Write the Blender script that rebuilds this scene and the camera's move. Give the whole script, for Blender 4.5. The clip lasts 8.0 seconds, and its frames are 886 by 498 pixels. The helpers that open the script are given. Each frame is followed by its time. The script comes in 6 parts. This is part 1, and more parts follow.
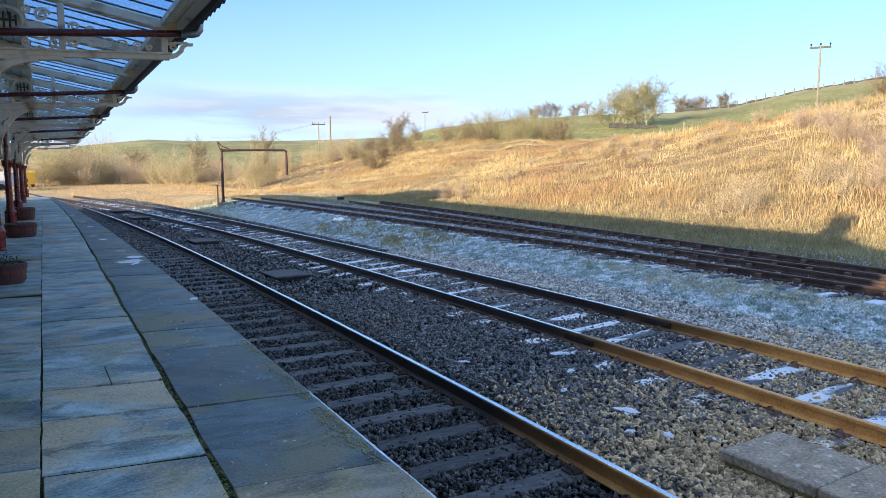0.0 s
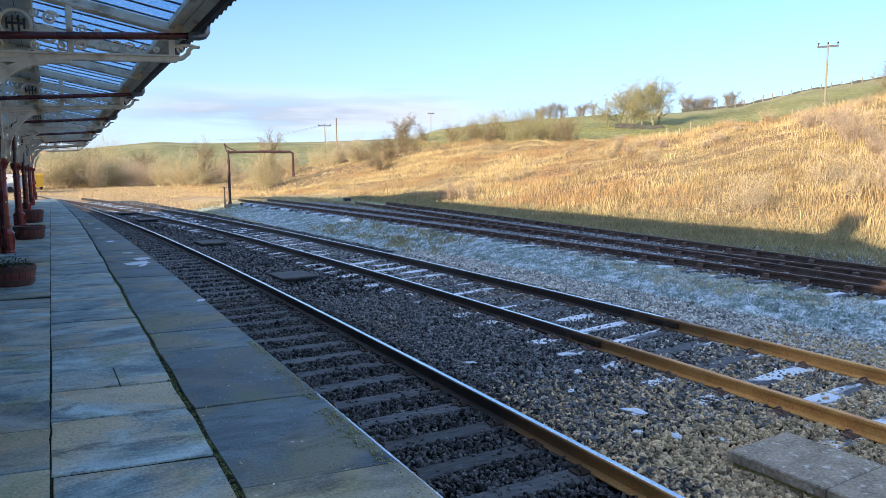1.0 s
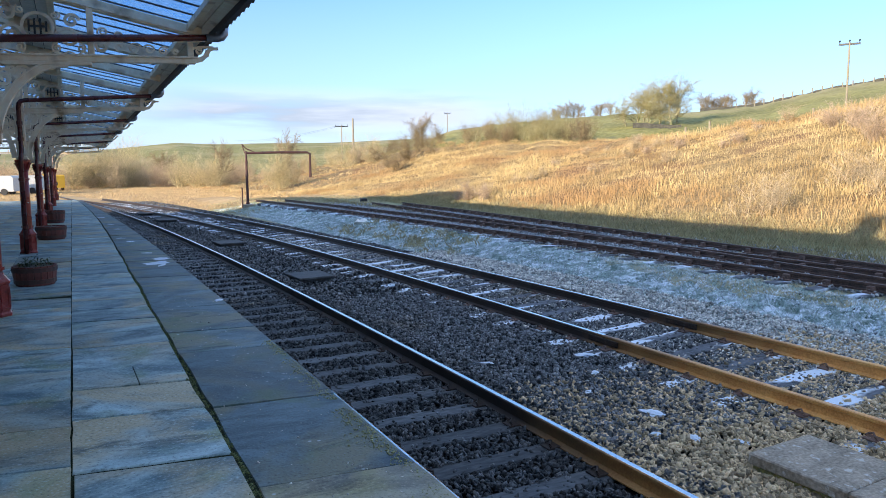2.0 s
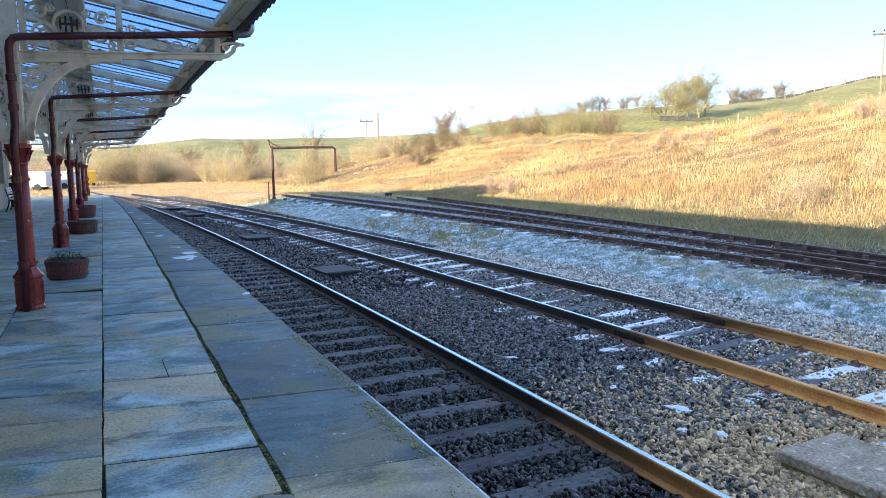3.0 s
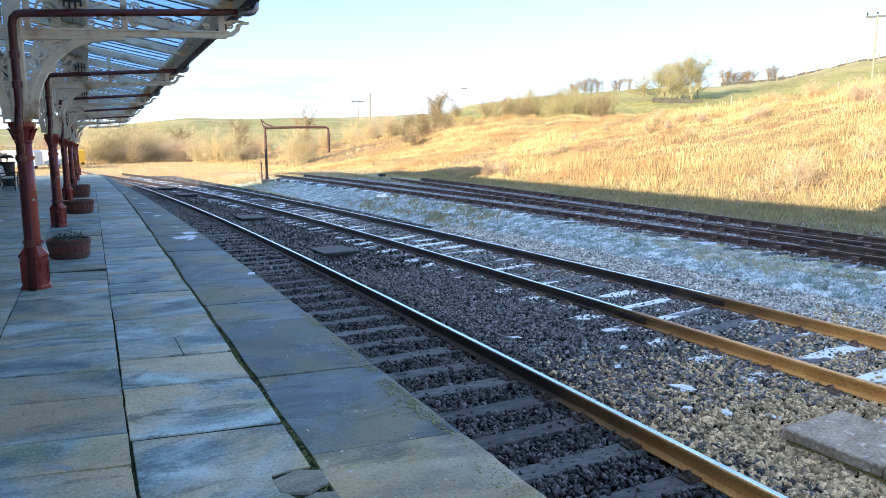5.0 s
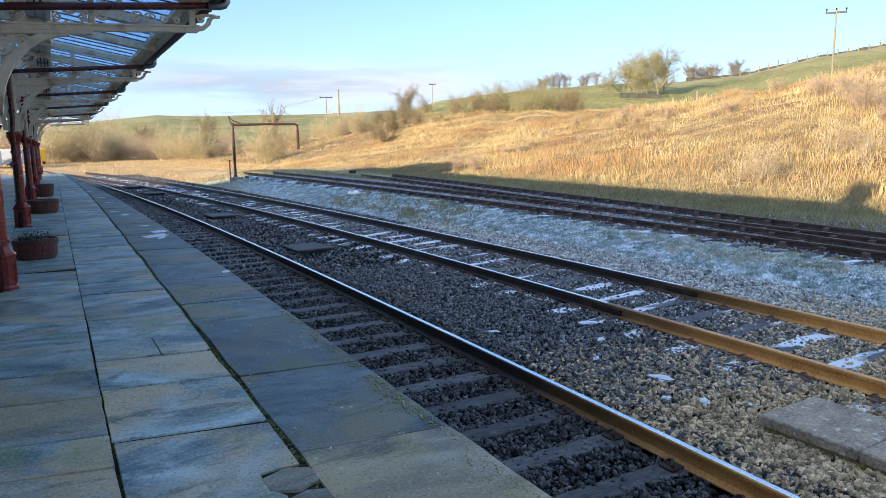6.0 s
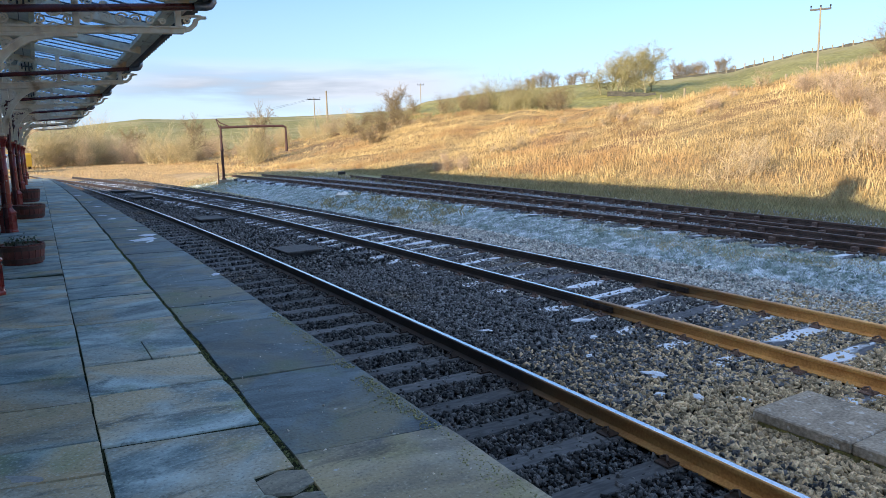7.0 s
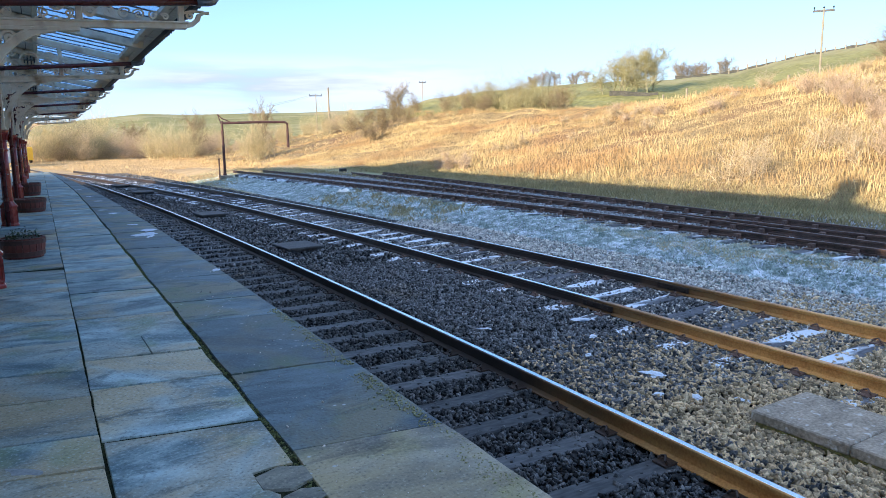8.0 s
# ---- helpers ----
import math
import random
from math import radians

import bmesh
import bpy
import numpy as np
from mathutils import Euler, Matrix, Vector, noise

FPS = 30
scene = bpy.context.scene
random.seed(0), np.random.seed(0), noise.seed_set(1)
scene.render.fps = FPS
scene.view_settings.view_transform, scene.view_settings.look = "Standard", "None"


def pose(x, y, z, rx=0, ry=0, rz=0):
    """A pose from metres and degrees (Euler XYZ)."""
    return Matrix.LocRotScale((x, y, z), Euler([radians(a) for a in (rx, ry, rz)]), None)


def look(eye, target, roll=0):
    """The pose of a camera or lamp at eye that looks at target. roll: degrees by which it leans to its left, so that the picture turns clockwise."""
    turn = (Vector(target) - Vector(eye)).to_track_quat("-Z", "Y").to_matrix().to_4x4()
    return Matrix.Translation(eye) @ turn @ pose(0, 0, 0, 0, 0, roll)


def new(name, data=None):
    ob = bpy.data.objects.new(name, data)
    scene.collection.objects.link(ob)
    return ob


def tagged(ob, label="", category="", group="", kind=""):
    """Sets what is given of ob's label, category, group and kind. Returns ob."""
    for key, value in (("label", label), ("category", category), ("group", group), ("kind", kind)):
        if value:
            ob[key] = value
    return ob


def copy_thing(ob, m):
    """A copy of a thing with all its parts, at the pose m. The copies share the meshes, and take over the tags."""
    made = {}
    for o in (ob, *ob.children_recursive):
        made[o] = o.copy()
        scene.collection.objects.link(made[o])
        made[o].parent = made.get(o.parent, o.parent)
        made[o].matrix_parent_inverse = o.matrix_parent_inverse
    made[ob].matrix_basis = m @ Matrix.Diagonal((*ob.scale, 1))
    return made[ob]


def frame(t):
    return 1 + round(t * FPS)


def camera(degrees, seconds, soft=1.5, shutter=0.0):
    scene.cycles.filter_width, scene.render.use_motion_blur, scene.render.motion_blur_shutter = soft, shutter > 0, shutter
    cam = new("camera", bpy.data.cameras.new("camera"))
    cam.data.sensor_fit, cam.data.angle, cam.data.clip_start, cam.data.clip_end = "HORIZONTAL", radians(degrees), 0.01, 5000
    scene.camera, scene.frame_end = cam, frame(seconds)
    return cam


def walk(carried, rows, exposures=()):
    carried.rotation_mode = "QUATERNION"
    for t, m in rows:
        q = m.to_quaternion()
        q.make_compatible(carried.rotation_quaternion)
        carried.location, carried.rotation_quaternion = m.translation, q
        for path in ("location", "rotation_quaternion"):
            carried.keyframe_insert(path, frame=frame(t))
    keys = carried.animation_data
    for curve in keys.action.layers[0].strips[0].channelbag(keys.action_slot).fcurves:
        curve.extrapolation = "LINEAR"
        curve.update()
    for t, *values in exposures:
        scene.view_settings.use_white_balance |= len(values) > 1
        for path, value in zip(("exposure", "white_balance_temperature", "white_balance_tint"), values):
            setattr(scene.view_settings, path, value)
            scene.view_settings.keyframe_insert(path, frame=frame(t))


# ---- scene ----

cam = camera(64.4, 8.0, soft=0.4)
# seconds, x, y, z, yaw, pitch, roll
ROWS = [
    (0.0, 0.000, 0.000, 1.650, -29.50, -6.68, -0.06),
    (0.5, -0.004, -0.002, 1.650, -29.34, -6.62, -0.02),
    (1.0, -0.004, -0.001, 1.649, -29.01, -6.60, 0.16),
    (1.5, -0.004, 0.006, 1.648, -28.52, -6.50, 0.19),
    (3.0, -0.002, -0.002, 1.649, -25.69, -7.02, 0.50),
    (3.5, -0.018, -0.003, 1.653, -25.16, -7.33, 0.42),
    (4.0, -0.055, -0.003, 1.663, -25.27, -7.84, 0.47),
    (4.5, -0.117, 0.018, 1.655, -25.52, -8.29, 0.27),
    (6.0, -0.256, 0.102, 1.628, -28.92, -8.87, 0.59),
    (6.5, -0.242, 0.132, 1.614, -29.68, -8.84, 0.88),
    (7.0, -0.254, 0.134, 1.612, -29.83, -8.85, 1.24),
    (7.5, -0.256, 0.133, 1.606, -29.74, -8.92, 0.94),
    (8.0, -0.258, 0.130, 1.613, -29.71, -9.02, 0.67),
]
EXPOSURES = [(t, e + 0.88, k, 10) for t, e, k in ((0.0, 0.0, 5880), (1.7, 0.0, 5880), (2.8, 0.3, 5850), (3.5, 0.75, 6150), (4.6, 0.7, 6150), (5.8, 0.2, 6000), (6.5, -0.22, 6200), (7.0, -0.08, 6130), (7.5, 0.1, 5900), (8.0, 0.22, 5850))]
walk(cam, [(t, pose(x, y, z, 90 + pitch, roll, yaw)) for t, x, y, z, yaw, pitch, roll in ROWS], EXPOSURES)

# ---- light: low winter sun behind the station, clear sky ----
SUN_ELEV = 13.0
SUN_GO = Vector((0.94, 0.34, 0)).normalized()
sun_dir = Vector((SUN_GO.x * math.cos(radians(SUN_ELEV)), SUN_GO.y * math.cos(radians(SUN_ELEV)), -math.sin(radians(SUN_ELEV))))
world = bpy.data.worlds.new("sky")
scene.world = world
world.use_nodes = True
wn, wl = world.node_tree.nodes, world.node_tree.links
wn.clear()
sky = wn.new("ShaderNodeTexSky")
sky.sky_type = "NISHITA"
sky.sun_disc = False
sky.sun_elevation = radians(SUN_ELEV)
sky.sun_rotation = math.atan2(-SUN_GO.x, -SUN_GO.y)
sky.air_density, sky.dust_density, sky.ozone_density = 0.82, 0.0, 3.0
SKY = 0.15
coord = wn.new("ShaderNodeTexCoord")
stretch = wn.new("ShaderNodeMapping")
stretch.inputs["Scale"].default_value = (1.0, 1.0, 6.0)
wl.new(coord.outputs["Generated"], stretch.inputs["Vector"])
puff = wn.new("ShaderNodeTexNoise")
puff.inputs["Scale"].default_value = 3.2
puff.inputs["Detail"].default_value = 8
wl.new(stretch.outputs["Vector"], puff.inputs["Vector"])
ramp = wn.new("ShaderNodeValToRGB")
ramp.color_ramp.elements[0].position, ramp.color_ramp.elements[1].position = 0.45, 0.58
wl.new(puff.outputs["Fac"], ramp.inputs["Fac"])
split = wn.new("ShaderNodeSeparateXYZ")
wl.new(coord.outputs["Generated"], split.inputs[0])
band = wn.new("ShaderNodeMapRange")          # clouds lie low, thinning overhead
band.inputs["From Min"].default_value, band.inputs["From Max"].default_value = 0.115, 0.08
wl.new(split.outputs["Z"], band.inputs["Value"])
foot_fade = wn.new("ShaderNodeMapRange")
foot_fade.inputs["From Min"].default_value, foot_fade.inputs["From Max"].default_value = 0.035, 0.065
wl.new(split.outputs["Z"], foot_fade.inputs["Value"])
low = wn.new("ShaderNodeMath")
low.operation = "MULTIPLY"
wl.new(band.outputs[0], low.inputs[0])
wl.new(foot_fade.outputs[0], low.inputs[1])
fill_cloud = wn.new("ShaderNodeMapRange")          # broken thin cloud overhead, unseen, added as fill light
fill_cloud.inputs["From Min"].default_value, fill_cloud.inputs["From Max"].default_value = 0.38, 0.62
wl.new(split.outputs["Z"], fill_cloud.inputs["Value"])
streak = wn.new("ShaderNodeTexNoise")
streak.inputs["Scale"].default_value, streak.inputs["Detail"].default_value = 2.4, 7
drift = wn.new("ShaderNodeMapping")
drift.inputs["Location"].default_value, drift.inputs["Scale"].default_value = (0.35, 0.1, 0.2), (1.0, 1.0, 9.0)
wl.new(coord.outputs["Generated"], drift.inputs["Vector"])
wl.new(drift.outputs["Vector"], streak.inputs["Vector"])
thick = wn.new("ShaderNodeMapRange")
thick.inputs["From Min"].default_value, thick.inputs["From Max"].default_value = 0.41, 0.53
wl.new(streak.outputs["Fac"], thick.inputs["Value"])
low2 = wn.new("ShaderNodeMath")
low2.operation = "MULTIPLY"
wl.new(low.outputs[0], low2.inputs[0])
bank = wn.new("ShaderNodeVectorMath")        # one long cloud bank over the valley
bank.operation = "DOT_PRODUCT"
bank.inputs[1].default_value = (math.sin(radians(19)), math.cos(radians(19)), 0)
wl.new(coord.outputs["Generated"], bank.inputs[0])
reach = wn.new("ShaderNodeMapRange")
reach.inputs["From Min"].default_value, reach.inputs["From Max"].default_value = 0.955, 0.985
wl.new(bank.outputs["Value"], reach.inputs["Value"])
body = wn.new("ShaderNodeMath")
body.operation = "MULTIPLY"
wl.new(thick.outputs[0], body.inputs[0])
wl.new(reach.outputs[0], body.inputs[1])
wl.new(body.outputs[0], low2.inputs[1])
fill_amount = wn.new("ShaderNodeMath")
fill_amount.operation = "MULTIPLY"
wl.new(ramp.outputs["Color"], fill_amount.inputs[0])
wl.new(fill_cloud.outputs[0], fill_amount.inputs[1])
thin = wn.new("ShaderNodeMixRGB")            # bright colour of the added overhead cloud, lifting the shaded ground
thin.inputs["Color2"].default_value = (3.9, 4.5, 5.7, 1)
wl.new(fill_amount.outputs[0], thin.inputs["Fac"])
mixc = wn.new("ShaderNodeMixRGB")
tone = wn.new("ShaderNodeValToRGB")          # grey-violet below, whiter in the thick puffs
tone.color_ramp.elements[0].position, tone.color_ramp.elements[1].position = 0.48, 0.60
tone.color_ramp.elements[0].color, tone.color_ramp.elements[1].color = (0.53, 0.60, 0.70, 1), (0.92, 0.96, 1.05, 1)
wl.new(streak.outputs["Fac"], tone.inputs["Fac"])
lit = wn.new("ShaderNodeVectorMath")
lit.operation = "SCALE"
lit.inputs["Scale"].default_value = 3.5
wl.new(tone.outputs["Color"], lit.inputs[0])
wl.new(lit.outputs["Vector"], mixc.inputs["Color2"])
wl.new(low2.outputs[0], mixc.inputs["Fac"])
low_tint = wn.new("ShaderNodeMapRange")          # blue-grey tint added to darken the sky low over the hills
low_tint.inputs["From Min"].default_value, low_tint.inputs["From Max"].default_value = 0.26, 0.02
low_tint.inputs["To Max"].default_value = 0.72
wl.new(split.outputs["Z"], low_tint.inputs["Value"])
veil = wn.new("ShaderNodeMixRGB")
veil.inputs["Color2"].default_value = (2.4, 2.66, 3.6, 1)
wl.new(low_tint.outputs[0], veil.inputs["Fac"])
wl.new(sky.outputs["Color"], veil.inputs["Color1"])
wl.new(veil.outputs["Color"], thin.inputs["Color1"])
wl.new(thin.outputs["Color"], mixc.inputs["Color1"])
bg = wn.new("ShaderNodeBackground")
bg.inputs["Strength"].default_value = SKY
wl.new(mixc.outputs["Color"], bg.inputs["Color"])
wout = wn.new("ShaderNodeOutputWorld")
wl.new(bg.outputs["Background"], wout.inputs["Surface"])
sun = new("sun", bpy.data.lights.new("sun", "SUN"))
sun.data.energy, sun.data.angle, sun.data.color = 4.1, radians(0.5), (1.0, 0.80, 0.56)
sun.matrix_world = look((0, 0, 60), Vector((0, 0, 60)) + sun_dir)


# ---- materials ----
def mat(name, a, b, scale=6.0, rough=0.8, bump=0.2, fine=40.0, metal=0.0, c=None, cscale=1.2, cut=(0.5, 0.65), jitter=0.0, squash=(1, 1, 1), island=False, depth=0.01, spec=0.5, swirl=0.0):
    """Two colours mixed by broad and fine noise, a third in patches, relief from the fine noise."""
    m = bpy.data.materials.new(name)
    m.use_nodes = True
    n, l = m.node_tree.nodes, m.node_tree.links
    bsdf = n["Principled BSDF"]
    bsdf.inputs["Metallic"].default_value = metal
    bsdf.inputs["Specular IOR Level"].default_value = spec
    geo = n.new("ShaderNodeNewGeometry")
    mp = n.new("ShaderNodeMapping")
    mp.inputs["Scale"].default_value = squash
    l.new(geo.outputs["Position"], mp.inputs["Vector"])

    def noise_node(s, det=5.0):
        t = n.new("ShaderNodeTexNoise")
        t.inputs["Scale"].default_value, t.inputs["Detail"].default_value = s, det
        t.inputs["Distortion"].default_value = swirl
        l.new(mp.outputs["Vector"], t.inputs["Vector"])
        return t
    broad, small = noise_node(scale), noise_node(fine, 4.0)
    add = n.new("ShaderNodeMath")
    add.operation = "MULTIPLY_ADD"
    add.inputs[1].default_value = 0.55
    l.new(small.outputs["Fac"], add.inputs[0])
    half = n.new("ShaderNodeMath")
    half.operation = "MULTIPLY"
    half.inputs[1].default_value = 0.45
    l.new(broad.outputs["Fac"], half.inputs[0])
    l.new(half.outputs[0], add.inputs[2])
    r = n.new("ShaderNodeValToRGB")
    r.color_ramp.elements[0].position, r.color_ramp.elements[1].position = 0.36, 0.64
    r.color_ramp.elements[0].color, r.color_ramp.elements[1].color = (*a, 1), (*b, 1)
    l.new(add.outputs[0], r.inputs["Fac"])
    col = r.outputs["Color"]
    if c:
        patch = noise_node(cscale, 7.0)
        pr = n.new("ShaderNodeValToRGB")
        pr.color_ramp.elements[0].position, pr.color_ramp.elements[1].position = cut
        l.new(patch.outputs["Fac"], pr.inputs["Fac"])
        mx = n.new("ShaderNodeMixRGB")
        mx.inputs["Color2"].default_value = (*c, 1)
        l.new(pr.outputs["Color"], mx.inputs["Fac"])
        l.new(col, mx.inputs["Color1"])
        col = mx.outputs["Color"]
    if jitter:
        if island:
            rnd = geo.outputs["Random Per Island"]
        else:
            rnd = n.new("ShaderNodeObjectInfo").outputs["Random"]
        mr = n.new("ShaderNodeMapRange")
        mr.inputs["To Min"].default_value, mr.inputs["To Max"].default_value = 1 - jitter, 1 + jitter
        l.new(rnd, mr.inputs["Value"])
        hv = n.new("ShaderNodeHueSaturation")
        l.new(mr.outputs[0], hv.inputs["Value"])
        l.new(col, hv.inputs["Color"])
        col = hv.outputs["Color"]
    l.new(col, bsdf.inputs["Base Color"])
    rr = n.new("ShaderNodeMapRange")
    rr.inputs["To Min"].default_value, rr.inputs["To Max"].default_value = max(0.03, rough - 0.12), min(1, rough + 0.12)
    l.new(broad.outputs["Fac"], rr.inputs["Value"])
    l.new(rr.outputs[0], bsdf.inputs["Roughness"])
    if bump:
        bp = n.new("ShaderNodeBump")
        bp.inputs["Strength"].default_value, bp.inputs["Distance"].default_value = bump, depth
        l.new(add.outputs[0], bp.inputs["Height"])
        l.new(bp.outputs["Normal"], bsdf.inputs["Normal"])
    return m


def stone_mat(name, dark, pale, tan, green, jitter=0.2, shine=0.5):
    """Worn flagstone: bedding swirls of its own on every slab, tan and green stains, dark blotches, grit and lichen dots."""
    m = bpy.data.materials.new(name)
    m.use_nodes = True
    n, l = m.node_tree.nodes, m.node_tree.links
    bsdf = n["Principled BSDF"]
    geo, info = n.new("ShaderNodeNewGeometry"), n.new("ShaderNodeObjectInfo")
    shift = n.new("ShaderNodeMath")
    shift.operation, shift.inputs[1].default_value = "MULTIPLY", 37.0
    l.new(info.outputs["Random"], shift.inputs[0])
    place = n.new("ShaderNodeVectorMath")
    l.new(geo.outputs["Position"], place.inputs[0])
    l.new(shift.outputs[0], place.inputs[1])

    def tex(scale, detail, twist=0.0, squash=(1, 1, 1), rough=0.5):
        mp, t = n.new("ShaderNodeMapping"), n.new("ShaderNodeTexNoise")
        mp.inputs["Scale"].default_value = squash
        l.new(place.outputs["Vector"], mp.inputs["Vector"])
        l.new(mp.outputs["Vector"], t.inputs["Vector"])
        t.inputs["Scale"].default_value, t.inputs["Detail"].default_value = scale, detail
        t.inputs["Distortion"].default_value, t.inputs["Roughness"].default_value = twist, rough
        return t.outputs["Fac"]

    def span(value, lo, hi, top=1.0):
        r = n.new("ShaderNodeMapRange")
        r.inputs["From Min"].default_value, r.inputs["From Max"].default_value, r.inputs["To Max"].default_value = lo, hi, top
        l.new(value, r.inputs["Value"])
        return r.outputs[0]

    def mix(fac, one, two):
        x = n.new("ShaderNodeMixRGB")
        l.new(fac, x.inputs["Fac"])
        for socket, value in ((x.inputs["Color1"], one), (x.inputs["Color2"], two)):
            if isinstance(value, tuple):
                socket.default_value = (*value, 1)
            else:
                l.new(value, socket)
        return x.outputs["Color"]

    swirl = tex(1.3, 9.0, 1.4, (0.8, 1.3, 1), 0.62)
    grit = tex(55, 4.0)
    col = mix(span(swirl, 0.38, 0.63), dark, pale)
    col = mix(span(tex(1.0, 6.0, 0.8), 0.48, 0.62, 0.8), col, tan)
    col = mix(span(tex(1.7, 7.0, 0.4), 0.56, 0.70, 0.7), col, green)
    col = mix(span(tex(2.6, 8.0, 1.0, (0.7, 1.6, 1), 0.65), 0.55, 0.68, 0.75), col, tuple(0.35 * v for v in dark))
    col = mix(span(grit, 0.56, 0.74, 0.45), col, tuple(min(0.8, 1.35 * v) for v in pale))
    col = mix(span(grit, 0.44, 0.28, 0.6), col, tuple(0.4 * v for v in dark))
    dots = n.new("ShaderNodeTexVoronoi")
    dots.inputs["Scale"].default_value = 9.0
    l.new(place.outputs["Vector"], dots.inputs["Vector"])
    spot = n.new("ShaderNodeMath")
    spot.operation = "MULTIPLY"
    l.new(span(dots.outputs["Distance"], 0.13, 0.07), spot.inputs[0])
    l.new(span(tex(2.2, 3.0), 0.52, 0.58), spot.inputs[1])
    col = mix(spot.outputs[0], col, (0.50, 0.52, 0.48))
    hv, val = n.new("ShaderNodeHueSaturation"), n.new("ShaderNodeMapRange")
    val.inputs["To Min"].default_value, val.inputs["To Max"].default_value = 1 - jitter, 1 + jitter
    l.new(info.outputs["Random"], val.inputs["Value"])
    l.new(val.outputs[0], hv.inputs["Value"])
    l.new(col, hv.inputs["Color"])
    l.new(hv.outputs["Color"], bsdf.inputs["Base Color"])
    rr = n.new("ShaderNodeMapRange")
    rr.inputs["To Min"].default_value, rr.inputs["To Max"].default_value = shine - 0.2, shine + 0.25
    l.new(swirl, rr.inputs["Value"])
    l.new(rr.outputs[0], bsdf.inputs["Roughness"])
    add = n.new("ShaderNodeMath")
    add.operation, add.inputs[1].default_value = "MULTIPLY_ADD", 0.25
    l.new(grit, add.inputs[0])
    l.new(swirl, add.inputs[2])
    bp = n.new("ShaderNodeBump")
    bp.inputs["Strength"].default_value, bp.inputs["Distance"].default_value = 0.6, 0.015
    l.new(add.outputs[0], bp.inputs["Height"])
    l.new(bp.outputs["Normal"], bsdf.inputs["Normal"])
    return m


M_FLAG = stone_mat("flagstone", (0.095, 0.155, 0.165), (0.50, 0.605, 0.58), (0.54, 0.41, 0.21), (0.22, 0.27, 0.12))
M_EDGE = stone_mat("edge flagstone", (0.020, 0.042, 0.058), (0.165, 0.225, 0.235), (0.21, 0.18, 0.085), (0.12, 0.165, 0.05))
M_EDGEWARM = stone_mat("warm edge flagstone", (0.14, 0.135, 0.105), (0.43, 0.395, 0.29), (0.46, 0.37, 0.19), (0.30, 0.28, 0.10), 0.1, 0.6)
M_JOINT = mat("mossy joint", (0.010, 0.012, 0.006), (0.045, 0.05, 0.022), 5, 0.95, 0.5, 60, spec=0.1)
M_LICHEN = mat("yellow lichen", (0.20, 0.20, 0.08), (0.52, 0.48, 0.25), 20, 0.95, 0.5, 90)
M_MOSS = mat("moss", (0.07, 0.09, 0.03), (0.20, 0.21, 0.07), 20, 0.95, 0.6, 90)
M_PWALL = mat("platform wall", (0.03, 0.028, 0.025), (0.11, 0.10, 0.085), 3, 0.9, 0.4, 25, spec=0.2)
# near black: the shade between the stones is put into the bed's colour
M_BALLAST = mat("gap-shaded ballast bed", (0.003, 0.003, 0.003), (0.025, 0.023, 0.021), 9, 0.9, 0.9, 38, c=(0.06, 0.055, 0.05), cscale=14, cut=(0.6, 0.7), depth=0.04, spec=0.03)
M_STONE = mat("ballast stone", (0.025, 0.026, 0.028), (0.27, 0.27, 0.265), 7, 0.65, 0.3, 60, c=(0.26, 0.20, 0.12), cscale=0.4, cut=(0.60, 0.78), jitter=0.9, island=True, spec=0.3)
M_GROUND = mat("rough grass ground", (0.28, 0.25, 0.14), (0.52, 0.44, 0.27), 0.9, 0.95, 0.8, 9, c=(0.30, 0.30, 0.14), cscale=0.12, cut=(0.48, 0.6), depth=0.08)
M_RUST = mat("rusty rail", (0.48, 0.23, 0.06), (0.80, 0.46, 0.15), 4, 0.45, 0.25, 50, jitter=0.1)
M_DARKRAIL = mat("dark rail", (0.018, 0.014, 0.012), (0.08, 0.05, 0.034), 4, 0.55, 0.25, 50, spec=0.3)
M_SIDRAIL = mat("siding rail", (0.045, 0.03, 0.024), (0.19, 0.112, 0.082), 4, 0.55, 0.3, 50, spec=0.3)
M_STEEL = mat("worn rail head", (0.62, 0.63, 0.65), (0.85, 0.86, 0.88), 3, 0.2, 0.05, 40, metal=1.0)
M_SLEEPER = mat("weathered sleeper", (0.05, 0.053, 0.055), (0.165, 0.17, 0.172), 3, 0.8, 0.5, 30, jitter=0.35, squash=(0.25, 1, 1), spec=0.3)
M_FROSTSLP = mat("frosted sleeper", (0.045, 0.045, 0.047), (0.19, 0.195, 0.21), 2, 0.8, 0.5, 14, c=(0.84, 0.89, 0.95), cscale=1.5, cut=(0.50, 0.55), squash=(0.6, 1.6, 1))
M_CONC = mat("lichened concrete", (0.23, 0.185, 0.13), (0.56, 0.46, 0.34), 4, 0.9, 0.9, 35, c=(0.66, 0.62, 0.54), cscale=11, cut=(0.60, 0.66), depth=0.02)
M_ICE = mat("frost", (0.62, 0.68, 0.76), (0.86, 0.90, 0.94), 8, 0.6, 0.3, 40)


